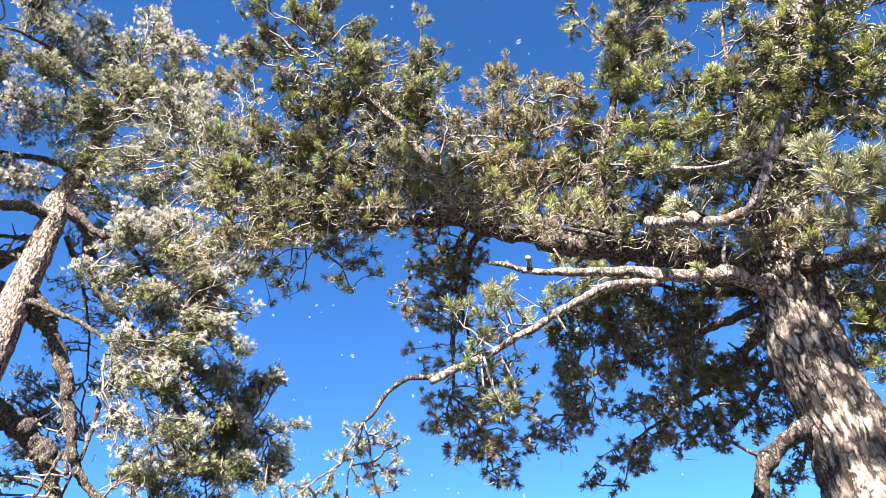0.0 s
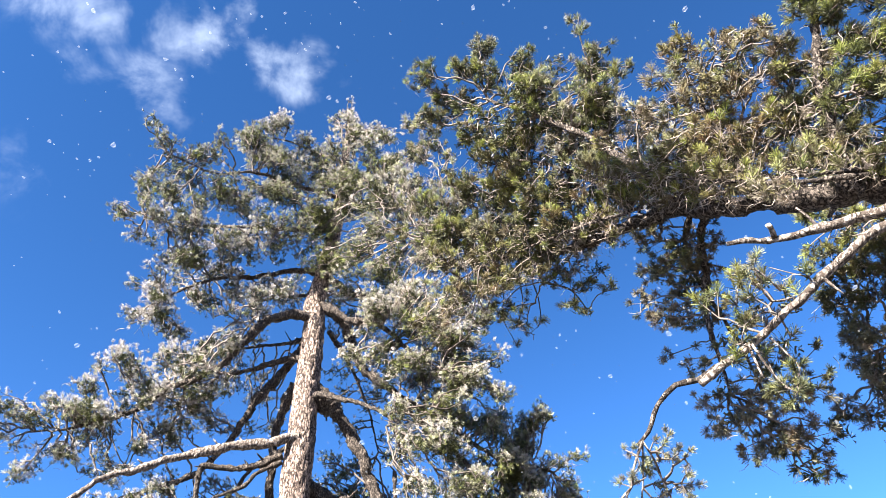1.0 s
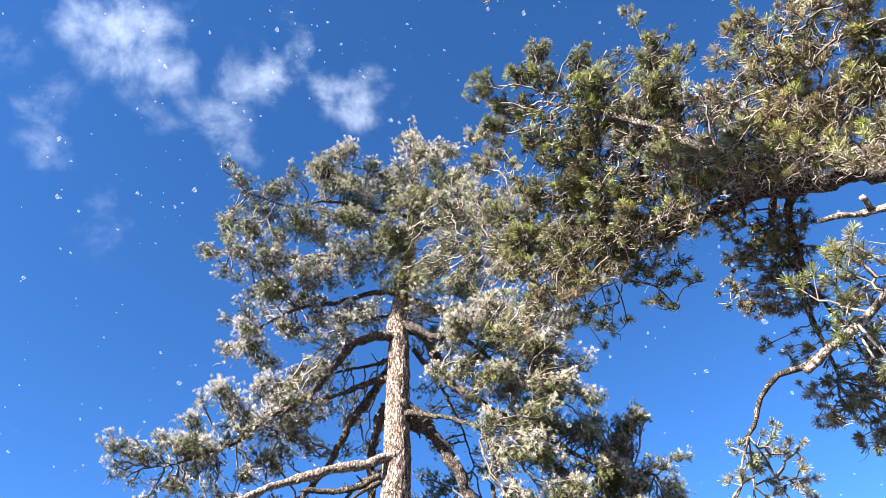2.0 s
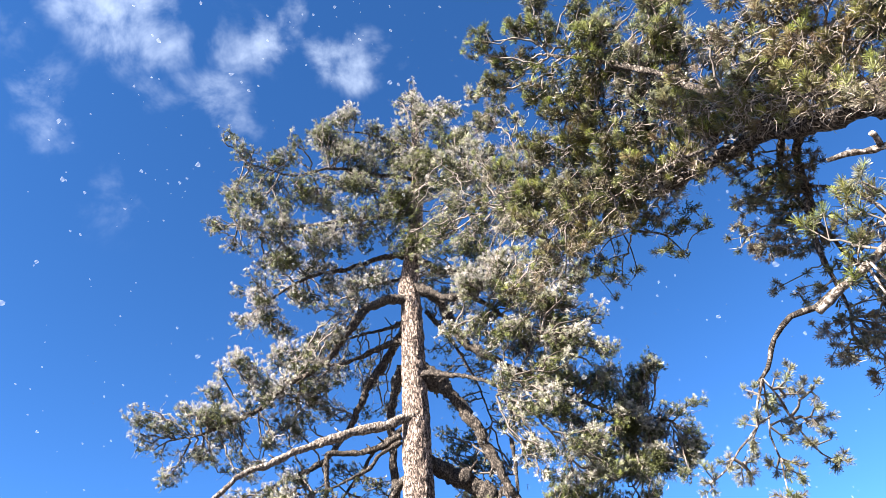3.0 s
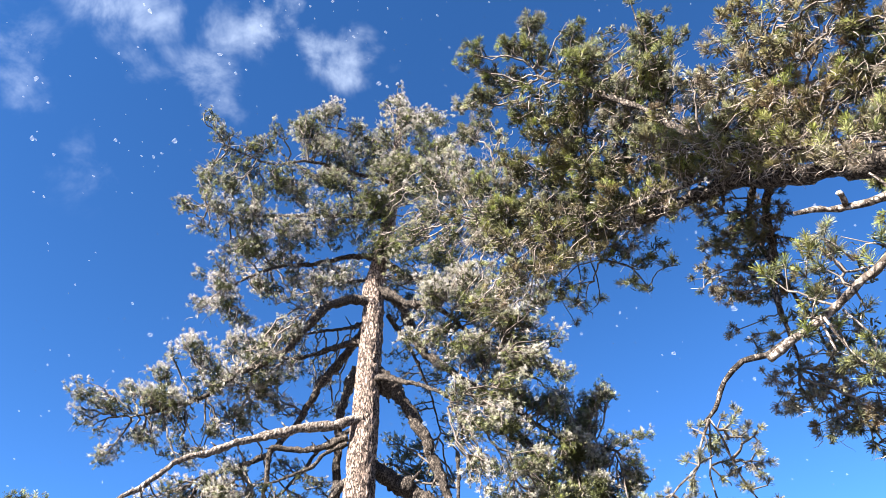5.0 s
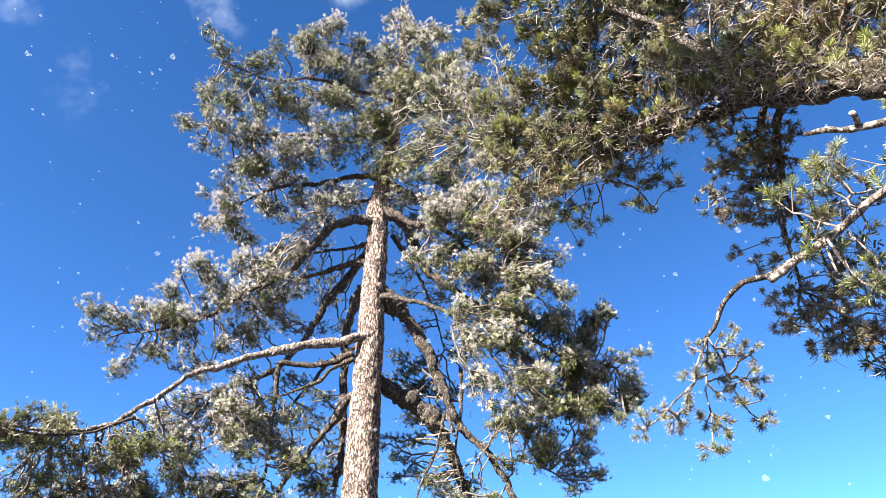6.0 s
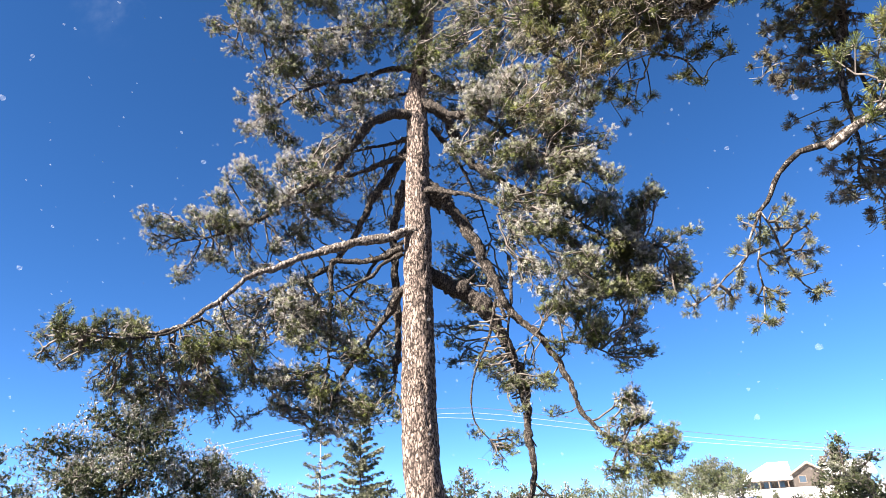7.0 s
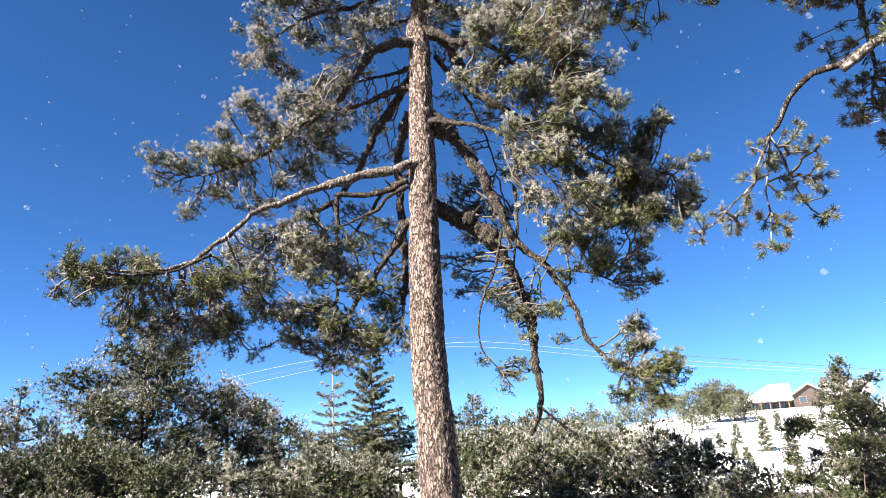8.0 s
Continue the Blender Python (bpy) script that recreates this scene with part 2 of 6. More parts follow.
def bursts(rng, at, axis, count, length, width, rime, withered, spread=(0.25, 1.1), shank=0.12, heart=0):
    """Brush-like shoots: count forked needle pairs, narrow at the stalk, along and round each axis, and a few broad
    dark ones that paint shade into the heart.
    """
    n = len(at)
    rnd = rng.normal(size=(n, 3))
    u = np.cross(axis, rnd)
    u /= np.linalg.norm(u, axis=1, keepdims=True) + 1e-9
    v = np.cross(axis, u)
    count += heart
    ph = rng.uniform(0, 2 * math.pi, (n, count))
    f = rng.uniform(0, 1, (n, count))
    f[:, :heart] *= 0.8
    op = spread[0] + rng.uniform(0, 1, (n, count)) ** 0.7 * (spread[1] - spread[0]) * (1 - 0.35 * f)
    long = rng.uniform(0.72, 1.22, (n, 1))
    s = (f * (shank + 0.01) - shank) * long
    size = long * rng.uniform(0.86, 1.08, (n, count)) * length
    size[:, :heart] *= 0.7
    side = u[:, None] * np.cos(ph)[..., None] + v[:, None] * np.sin(ph)[..., None]
    dr = axis[:, None] * np.cos(op)[..., None] + side * np.sin(op)[..., None]
    base = at[:, None] + axis[:, None] * s[..., None]
    tip = base + dr * size[..., None]
    tip[..., 2] -= 0.05 * size
    wd = np.cross(dr, rng.normal(size=(n, count, 3)))
    wd /= np.linalg.norm(wd, axis=2, keepdims=True) + 1e-9
    wd *= width * 0.5
    wd[:, :heart] *= 2.0
    # every second one is broad at the stalk, the others forked wide at the tip
    fork = (np.arange(count) % 2 == 0)[None, :, None]
    verts = np.stack([np.where(fork, base, tip), np.where(fork, tip, base) + wd, np.where(fork, tip, base) - wd], axis=2).reshape(-1, 3)
    tris = np.arange(n * count * 3).reshape(-1, 3)
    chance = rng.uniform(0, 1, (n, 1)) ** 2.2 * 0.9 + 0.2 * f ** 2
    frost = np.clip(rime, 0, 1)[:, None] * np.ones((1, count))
    # heart needles get the darkest tone and little rime, as painted shade
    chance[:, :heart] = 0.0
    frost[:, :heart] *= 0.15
    shoot = np.zeros((n, count, 3, 4))
    shoot[..., 1:, 0] = fork
    shoot[..., 0, 0] = ~fork[..., 0]
    shoot[..., 1] = chance[..., None]
    shoot[..., 2] = frost[..., None]
    shoot[..., 3] = np.clip(withered, 0, 1)[:, None, None]
    return verts, tris, shoot.reshape(-1, 4)


def grow(rng, roots, points, weight=0.4):
    """Joins points to a branching net that starts at the roots: each to the node that keeps its way short. Returns nodes and parents."""
    nodes = np.concatenate([roots, points])
    nr, n = len(roots), len(nodes)
    parent = np.full(n, -1)
    way = np.zeros(n)
    best = np.full(n, 1e9)
    frm = np.full(n, -1)
    done = np.zeros(n, bool)
    done[:nr] = True
    for i in range(nr):
        d = np.linalg.norm(nodes - nodes[i], axis=1)
        better = d < best
        best[better], frm[better] = d[better], i
    best[:nr] = 1e9
    order = []
    for _ in range(n - nr):
        i = int(np.argmin(np.where(done, 1e9, best)))
        done[i] = True
        parent[i] = frm[i]
        order.append(i)
        way[i] = way[frm[i]] + np.linalg.norm(nodes[i] - nodes[frm[i]])
        d = np.linalg.norm(nodes - nodes[i], axis=1) + weight * way[i]
        better = (d < best) & ~done
        best[better], frm[better] = d[better], i
    load = np.ones(n)
    for i in reversed(order):
        if parent[i] >= 0:
            load[parent[i]] += load[i]
    return nodes, parent, load


def foliage(owner, seed, line, pads, spacing, count, length, width, rime, withered, droop=0.0, fill=1.0, stem=0.0035, mat=None, bare=0.0, gap=0.08, twiggy=True, core=0.7, tangle=0, core_width=2.2, heart=0, shank=0.12, upper=0.0, spread=(0.25, 1.1), upright=0.55, shade_tint=1.0):
    """Twigs and needle shoots in rounded masses (x, y, z, radius) that hang on a limb's line."""
    rng = np.random.default_rng(seed)
    pts, rel, inner = [], [], []
    roots = np.array([tuple(q) for q in line])
    # large masses fall apart into uneven, flattened lobes
    lobes = []
    for x, y, z, r in pads:
        if r < 0.21 or spacing > 0.2:
            lobes.append((x, y, z, r))
            continue
        for _ in range(4):
            o = np.clip(rng.normal(size=3), -1.25, 1.25) * np.array([0.5, 0.5, 0.36]) * r
            lobes.append((x + o[0], y + o[1], z + o[2], r * rng.uniform(0.45, 0.72)))
    for x, y, z, r in lobes:
        c = np.array((x, y, z))
        near = roots[np.argmin(np.linalg.norm(roots - c, axis=1))]
        gap_len = np.linalg.norm(c - near)
        k = int(gap_len / 0.16)
        bend = rng.normal(size=3) * 0.12 * gap_len
        for i in range(1, k + 1):
            f = i / (k + 1)
            pts.append(near + (c - near) * f + bend * math.sin(f * math.pi) + rng.normal(size=3) * 0.02)
            rel.append(0.0)
        n = max(4, int(fill * 4.19 * r ** 3 / spacing ** 3 * 1.15 + 2.4 * fill * (r / spacing) ** 1.5))
        d = rng.normal(size=(n, 3))
        d /= np.linalg.norm(d, axis=1, keepdims=True)
        q = d * (rng.uniform(0, 1, (n, 1)) ** (1 / 3.2)) * r * rng.uniform(0.85, 1.12, (n, 1))
        ax = c - near + rng.normal(size=3) * (0.25 * gap_len + 0.1)
        ax[2] *= 0.6
        ax /= np.linalg.norm(ax) + 1e-9
        q = q * 0.9 + ax * (q @ ax)[:, None] * 0.45
        q[:, 2] *= 0.78
        grain = 0.30 / spacing
        keep = [noise.noise(Vector(tuple((c + v) * grain)) + Vector((seed * 1.7, 3, 1))) > gap - rng.uniform(0, 0.25) or n < 14 for v in q]
        keep = np.array(keep)
        pts.extend(c + q[keep])
        rel.extend(q[keep][:, 2] / r)
        # dark shoots in the middle of the mass, inner shade put into their colour
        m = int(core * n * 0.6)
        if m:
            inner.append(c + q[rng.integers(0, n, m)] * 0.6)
    pts = np.array(pts)
    nodes, parent, load = grow(rng, roots, pts)
    kid = np.arange(len(roots), len(nodes))
    a, b = nodes[parent[kid]], nodes[kid]
    ra = stem * np.minimum(load[np.maximum(parent[kid], 0)], load[kid] * 2.5) ** 0.42
    rb = stem * load[kid] ** 0.42
    ra, rb = np.minimum(ra, 4.2 * stem), np.minimum(rb, 4.2 * stem)
    # bent twigs: two pieces per edge
    mid = (a + b) / 2 + rng.normal(size=a.shape) * 0.09 * np.linalg.norm(b - a, axis=1, keepdims=True)
    rm = (ra + rb) / 2
    if not twiggy:
        thin = kid[load[kid] <= 2] if spacing < 0.2 else kid[:0]
        v0, t0 = prisms(nodes[parent[thin]], nodes[thin], np.full(len(thin), stem), np.full(len(thin), 0.4 * stem))
        t0 = t0.reshape(-1, 6, 3)[:, ::2].reshape(-1, 3)
        kid = kid[load[kid] > (2 if spacing < 0.2 else 3)]
        a, b = nodes[parent[kid]], nodes[kid]
        ra = rb = np.minimum(stem * load[kid] ** 0.42, 3.8 * stem)
        mid, rm = (a + b) / 2, ra
    big = load[kid] > (4 if spacing < 0.2 else 12)
    mid[~big] = b[~big]
    v1, t1 = prisms(a, mid, ra, np.where(big, rm, rb))
    v2, t2 = prisms(mid[big], b[big], rm[big], rb[big])
    v1, t1 = np.concatenate([v1, v2]), np.concatenate([t1, t2 + len(v1)])
    if not twiggy:
        v1, t1 = np.concatenate([v1, v0]), np.concatenate([t1, t0 + len(v1)])
    soup("branchwork", v1, t1, TWIG, owner)
    if tangle:
        # dead, crooked twiglets among the needles
        ta, tb, tr = [], [], []
        for x, y, z, r in pads:
            k = int(0.87 * tangle * (r / 0.2) ** 1.5)
            p = np.array((x, y, z - 0.3 * r)) + rng.normal(size=(k, 3)) * r * np.array([0.45, 0.45, 0.3])
            d = rng.normal(size=(k, 3)) * np.array([1, 1, 0.6])
            d /= np.linalg.norm(d, axis=1, keepdims=True)
            w = rng.uniform(0.0018, 0.0042, k) * stem / 0.0032
            for step in range(3):
                d = d + rng.normal(size=(k, 3)) * 0.45
                d /= np.linalg.norm(d, axis=1, keepdims=True)
                q = p + d * rng.uniform(0.022, 0.06, (k, 1)) * stem / 0.0032
                ta.append(p), tb.append(q), tr.append(w * (1 - 0.2 * step))
                p = q
        v1, t1 = prisms(np.concatenate(ta), np.concatenate(tb), np.concatenate(tr), np.concatenate(tr) * 0.82)
        soup("dead_twig_growth", v1, t1, DRY_TWIG, owner)
    kid = np.arange(len(roots), len(nodes))
    high = np.array(rel)
    tipk = kid[(load[kid] <= 5) & (rng.uniform(0, 1, len(kid)) > bare + upper * np.clip(-2.2 * high, 0, 1))]
    ax = nodes[tipk] - nodes[parent[tipk]]
    ax /= np.linalg.norm(ax, axis=1, keepdims=True) + 1e-9
    ax = ax * 0.7 + rng.normal(size=ax.shape) * 0.28 + np.array([0, 0, upright - droop])
    ax /= np.linalg.norm(ax, axis=1, keepdims=True) + 1e-9
    pos = nodes[tipk] + ax * 0.03
    soft = np.array([noise.noise(Vector(tuple(p * 0.9)) + Vector((7, seed, 2))) for p in pos])
    soft2 = np.array([noise.noise(Vector(tuple(p * 1.6)) + Vector((17, seed, 9))) for p in pos])
    rm_ = np.clip(1.25 * rime - 0.04 + 0.55 * soft + rng.uniform(-0.3, 0.3, len(pos)) * min(1.0, 2 * rime), 0.0, 0.95)
    wi_ = np.clip(withered * (0.9 + 1.8 * soft2) + rng.uniform(-0.2, 0.2, len(pos)) * (withered > 0), 0, 1)
    high = high[tipk - len(roots)]
    # more rime on upper sides, weighted to paint lit tops and dark undersides
    if rime > 0.15:
        rm_ = rm_ + (0.8 * high - 0.03) * rime
        rm_ = np.clip(1.5 * (rm_ - 0.48) + 0.42, 0, 0.95)
    v, t, s = bursts(rng, pos, ax, count, length, width, rm_, wi_, spread, shank, heart)
    # scales the needle tone down: shade painted into hanging boughs and sprigs
    s[:, 1] *= shade_tint
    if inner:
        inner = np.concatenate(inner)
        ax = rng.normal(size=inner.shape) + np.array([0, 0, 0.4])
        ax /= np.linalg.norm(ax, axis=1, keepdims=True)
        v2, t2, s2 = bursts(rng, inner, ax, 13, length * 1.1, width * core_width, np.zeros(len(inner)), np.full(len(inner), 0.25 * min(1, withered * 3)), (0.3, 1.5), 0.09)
        # inner shoots kept near the darkest tone to paint gaps in shade
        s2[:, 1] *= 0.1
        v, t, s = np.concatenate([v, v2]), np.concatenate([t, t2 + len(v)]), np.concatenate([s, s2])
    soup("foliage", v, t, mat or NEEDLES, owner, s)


def limb(tree, pts, r0, r1, seed, label="", mat=None):
    """A crooked, knotty limb with broken-off side stubs."""
    rng = random.Random(seed * 7 + 1)
    line = curve_points(pts, 0.045 if r0 > 0.03 else 0.06)
    n = len(line)
    sway = min(0.07, 0.015 + 0.5 * r0)
    for i, q in enumerate(line):
        e = min(1.0, i / 9, (n - 1 - i) / 9 + 0.3)
        line[i] = q + sway * e * (noise.noise_vector(q * 1.7 + Vector((seed, 0, 0))) + 0.55 * noise.noise_vector(q * 5 + Vector((0, seed, 0))))
    knots = [(rng.uniform(0.05, 0.95), rng.uniform(0.08, 0.36)) for _ in range(2 + n // 12)]

    def radius(t):
        r = r0 + (r1 - r0) * t ** 0.8
        return r * (1 + sum(k * math.exp(-((t - p) * n * 0.045 / (1.4 * r + 0.01)) ** 2) for p, k in knots))
    v, f = tube(line, radius, 16 if r0 > 0.04 else 8, 0.38 if mat is None else 0.28, seed, (0.018 if mat is None else 0.010) if r0 > 0.05 else (0.007 if r0 > 0.03 else 0.003))
    if r0 > 0.025:
        for p, k in knots:
            if k > 0.2:
                i = int(p * (n - 1))
                d = (line[min(i + 1, n - 1)] - line[max(i - 1, 0)]).normalized()
                o = d.cross(Vector((rng.gauss(0, 1), rng.gauss(0, 1), rng.gauss(0, 1)))).normalized() + 0.5 * d
                r = (r0 + (r1 - r0) * p)
                ln = rng.uniform(0.06, 0.22) + r
                w = Vector((rng.gauss(0, 1), rng.gauss(0, 1), rng.gauss(0, 1))) * 0.2
                sv, sf = tube(curve_points([line[i], line[i] + o * ln * 0.5, line[i] + (o + w) * ln], 0.04), lambda t: r * 0.32 * (1 - 0.65 * t) + 0.003, 6, 0.5, seed + i, 0.002)
                b = len(v)
                v += sv
                f += [tuple(x + b for x in face) for face in sf]
    return mesh_part("limb", v, f, mat or LIMB_BARK, tree, True, label), line


def bough(tree, seed, pts, r0, r1, pads, start=0.3, label="", **look_of):
    """A limb with its twigs and needles."""
    ob, line = limb(tree, pts, r0, r1, seed, label, BLEACHED_OR_SUNLIT if "bare" in label or "pale" in label or "bleached" in label else None)
    style = dict(STYLE[tree.name])
    style.update(look_of)
    if pads:
        n = len(line)
        foliage(ob, seed, line[int(n * start)::3] + [line[-1]], pads, **style)
    return ob


def pine(name, label, pts, radius, step=0.045, sides=64, plates=0.024):
    ob = tagged(new(name), label, "tree", "pine trees")
    line = curve_points(pts, step)
    v, f = tube(line, radius, sides, 0.12, len(name), plates)
    mesh_part("trunk", v, f, BARK if sides < 80 else OLD_BARK, ob, True, "plated grey-brown bark")
    return ob


# ground
def rise(x, y):
    """Height of the snow-covered ground."""
    r = math.hypot(x, y)
    az = math.degrees(math.atan2(x, y)) if r > 1 else 0
    side = min(1, max(0, (az - 4) / 12)) if -90 < az < 120 else 0
    up = min(1, max(0, (r - 34) / 105))
    up = up * up * (3 - 2 * up)
    far = min(1, max(0, (r - 150) / 500))
    h = 8.0 * side * up + 0.25 * noise.noise(Vector((x * 0.12, y * 0.12, 0))) * min(1, r / 8) + 6 * far * noise.noise(Vector((x * 0.004, y * 0.004, 5)))
    return h


def build_ground():
    verts, faces = [(0, 0, 0)], []
    rings = [1.0 * 1.085 ** k for k in range(100)]
    seg = 120
    for r in rings:
        for k in range(seg):
            a = 2 * math.pi * k / seg
            x, y = r * math.sin(a), r * math.cos(a)
            verts.append((x, y, rise(x, y)))
    for k in range(seg):
        faces.append((0, 1 + (k + 1) % seg, 1 + k))
    for i in range(len(rings) - 1):
        for k in range(seg):
            a, b = 1 + i * seg, 1 + (i + 1) * seg
            k2 = (k + 1) % seg
            faces.append((a + k, a + k2, b + k2, b + k))
    ob = mesh_part("ground", verts, faces, GROUND, None, True)
    tagged(ob, "snow-covered ground rising to a hillside", "ground", "", "structure")


def ground_material():
    """Snow on the open slope; under the old trees an unseen dark floor with a few patches of snow, added to bounce less
    light.
    """
    m, nt, bsdf, add, link = material("snow_and_dark_floor")
    co = add("ShaderNodeTexCoord")
    sep = add("ShaderNodeSeparateXYZ")
    link(co.outputs["Object"], sep.inputs[0])
    far = math_node(nt, "SQRT", math_node(nt, "ADD", math_node(nt, "MULTIPLY", sep.outputs[0], sep.outputs[0]), math_node(nt, "MULTIPLY", sep.outputs[1], sep.outputs[1])))
    cover = add("ShaderNodeMapRange")
    cover.inputs[1].default_value, cover.inputs[2].default_value = 28.0, 44.0
    cover.inputs[3].default_value, cover.inputs[4].default_value = -0.22, 0.75
    # the open slope lies ahead; unseen ground behind is kept dark to bounce less light
    ahead = math_node(nt, "ADD", sep.outputs[1], math_node(nt, "MULTIPLY", sep.outputs[0], 0.6))
    link(math_node(nt, "MINIMUM", far, ahead), cover.inputs[0])
    patch = math_node(nt, "ADD", noise_tex(nt, 0.35, 8, 0.6), cover.outputs[0])
    edge = add("ShaderNodeMapRange")
    edge.inputs[1].default_value, edge.inputs[2].default_value = 0.50, 0.56
    link(patch, edge.inputs[0])
    dark_floor = ramp(nt, noise_tex(nt, 9, 8, 0.7), [(0.3, (0.016, 0.012, 0.009)), (0.7, (0.050, 0.036, 0.025))])
    white = ramp(nt, noise_tex(nt, 1.3, 6), [(0.3, (0.78, 0.80, 0.83)), (0.7, (0.87, 0.88, 0.90))])
    link(mix_colour(nt, edge.outputs[0], dark_floor, white), bsdf.inputs["Base Color"])
    bsdf.inputs["Roughness"].default_value = 0.75
    bp = add("ShaderNodeBump")
    bp.inputs["Strength"].default_value, bp.inputs["Distance"].default_value = 0.4, 0.06
    link(noise_tex(nt, 3.0, 7), bp.inputs["Height"])
    link(bp.outputs[0], bsdf.inputs["Normal"])
    return m


GROUND = ground_material()
build_ground()

STYLE = {
    "pine_tree": dict(spacing=0.128, count=30, length=0.057, width=0.0056, rime=0.47, withered=0.0, fill=1.3, stem=0.0055, tangle=3, twiggy=False, core=0.5, mat=NEEDLES_RIMED, heart=4, shank=0.045, upper=0.3, spread=(0.1, 1.4), upright=0.6, core_width=2.8, gap=0.05),
    "overhanging_pine_tree": dict(spacing=0.135, count=84, length=0.072, width=0.0046, rime=0.04, withered=0.04, fill=1.2, stem=0.0036, tangle=14, core=1.0, heart=12, shank=0.06, upper=0.5, spread=(0.1, 1.4), upright=0.75, core_width=3.6),
}

pine_a = pine("pine_tree", "tall old pine with rime-frosted needles on snowy ground", [(-0.30, 11.5, -0.15), (-0.22, 11.50, 0.02), (-0.24, 11.50, 1.09), (-0.31, 11.50, 2.73), (-0.35, 11.49, 3.70), (-0.33, 11.50, 5.80), (-0.30, 11.50, 7.53), (-0.27, 11.50, 9.69), (-0.31, 11.50, 10.02), (-0.11, 11.50, 11.30), (0.04, 11.50, 13.11), (0.11, 11.50, 14.98), (0.12, 11.50, 16.38)], lambda t: 0.318 * (1 - t) ** 0.6 * (1 + 0.5 * max(0, 0.06 - t) / 0.06) + 0.02)
# sunlight on this limb is put into its pale bark colour
bough(pine_a, 1, [(-0.33, 11.30, 7.02), (-0.57, 11.29, 6.95), (-1.84, 11.15, 6.58), (-2.62, 10.99, 6.28), (-3.36, 10.79, 5.86), (-4.14, 10.52, 5.05), (-4.87, 10.20, 4.80), (-5.51, 9.87, 4.74)], 0.085, 0.018,
      [(-6.51, 10.80, 5.06, 0.37), (-6.14, 10.92, 4.67, 0.48), (-5.63, 11.11, 4.89, 0.51), (-5.63, 11.02, 4.37, 0.43), (-5.20, 11.31, 5.14, 0.48), (-5.12, 11.26, 4.45, 0.59), (-4.51, 11.43, 4.77, 0.45), (-4.36, 11.40, 4.19, 0.59), (-3.71, 11.55, 4.29, 0.55), (-3.78, 11.36, 4.86, 0.45), (-3.31, 11.50, 4.57, 0.50), (-4.77, 11.24, 3.88, 0.39), (-3.67, 11.48, 3.77, 0.39), (-5.29, 11.09, 3.98, 0.29)], start=0.45, rime=0.28, label='long pale sunlit limb')
bough(pine_a, 93, [(-3.90, 10.60, 5.15), (-4.45, 10.30, 4.80), (-5.10, 9.95, 4.68), (-5.68, 9.65, 4.80)], 0.03, 0.01,
      [(-5.72, 9.56, 4.85, 0.26), (-5.49, 9.75, 4.66, 0.30), (-5.16, 9.75, 4.87, 0.28), (-5.03, 10.02, 4.57, 0.34), (-4.61, 10.07, 4.69, 0.32), (-4.43, 10.34, 4.43, 0.34), (-4.02, 10.34, 4.63, 0.32), (-3.69, 10.60, 4.54, 0.32), (-4.82, 10.32, 4.26, 0.30), (-3.34, 10.69, 4.63, 0.26)], start=0.1, rime=0.04, length=0.07, fill=1.0, core=0.8)
bough(pine_a, 2, [(-0.23, 11.45, 9.63), (-0.66, 11.28, 9.62), (-1.18, 11.19, 9.34), (-1.57, 11.19, 8.81), (-2.05, 11.32, 8.28), (-2.84, 11.51, 7.83), (-3.64, 11.75, 7.49), (-4.45, 11.68, 7.16)], 0.11, 0.02,
      [(-5.20, 11.38, 6.84, 0.35), (-4.88, 11.43, 7.15, 0.49), (-4.88, 11.73, 6.56, 0.36), (-4.41, 11.54, 7.51, 0.54), (-4.33, 11.85, 6.91, 0.44), (-3.94, 11.54, 8.08, 0.52), (-3.70, 11.62, 7.42, 0.52), (-3.69, 11.90, 6.74, 0.35), (-3.37, 11.55, 8.37, 0.53), (-3.16, 11.69, 7.72, 0.48), (-2.70, 11.64, 8.72, 0.54), (-2.59, 11.75, 8.02, 0.46), (-2.09, 11.60, 9.14, 0.48), (-1.90, 12.07, 8.34, 0.25), (-1.60, 11.60, 9.81, 0.40), (-2.13, 12.03, 7.68, 0.33), (-2.86, 11.88, 7.10, 0.36), (-3.33, 11.92, 6.44, 0.30)], start=0.25, rime=0.62, label='stout rough-barked limb')
bough(pine_a, 3, [(-1.28, 11.13, 9.23), (-1.38, 10.96, 9.41), (-1.46, 10.90, 9.72)], 0.02, 0.008,
      [(-1.02, 11.05, 10.01, 0.30), (-1.45, 10.90, 9.65, 0.34), (-1.80, 10.95, 8.64, 0.30), (-2.26, 11.02, 8.15, 0.34), (-1.72, 10.97, 9.25, 0.31)], start=0.2, rime=0.6)
bough(pine_a, 4, [(-0.32, 11.41, 8.72), (-0.78, 11.62, 8.75), (-1.49, 11.80, 8.57), (-1.95, 11.81, 8.48)], 0.075, 0.025,
      [(-2.22, 11.76, 8.40, 0.40), (-2.54, 11.70, 7.88, 0.42), (-1.92, 11.65, 7.95, 0.33)], start=0.6, rime=0.6)
bough(pine_a, 5, [(-0.29, 11.70, 9.43), (-0.82, 11.97, 8.70), (-1.28, 12.13, 8.04), (-1.61, 12.19, 7.33), (-2.02, 12.24, 6.82), (-2.45, 12.16, 6.45), (-3.10, 12.11, 6.17)], 0.1, 0.03,
      [(-3.30, 12.06, 5.93, 0.54), (-3.85, 11.79, 5.64, 0.48), (-2.67, 12.21, 5.95, 0.53), (-2.85, 12.07, 5.34, 0.54), (-2.23, 12.20, 5.23, 0.49), (-3.32, 11.84, 5.08, 0.42), (-2.03, 12.33, 7.80, 0.41), (-2.70, 12.21, 7.40, 0.40)], start=0.5, rime=0.5)
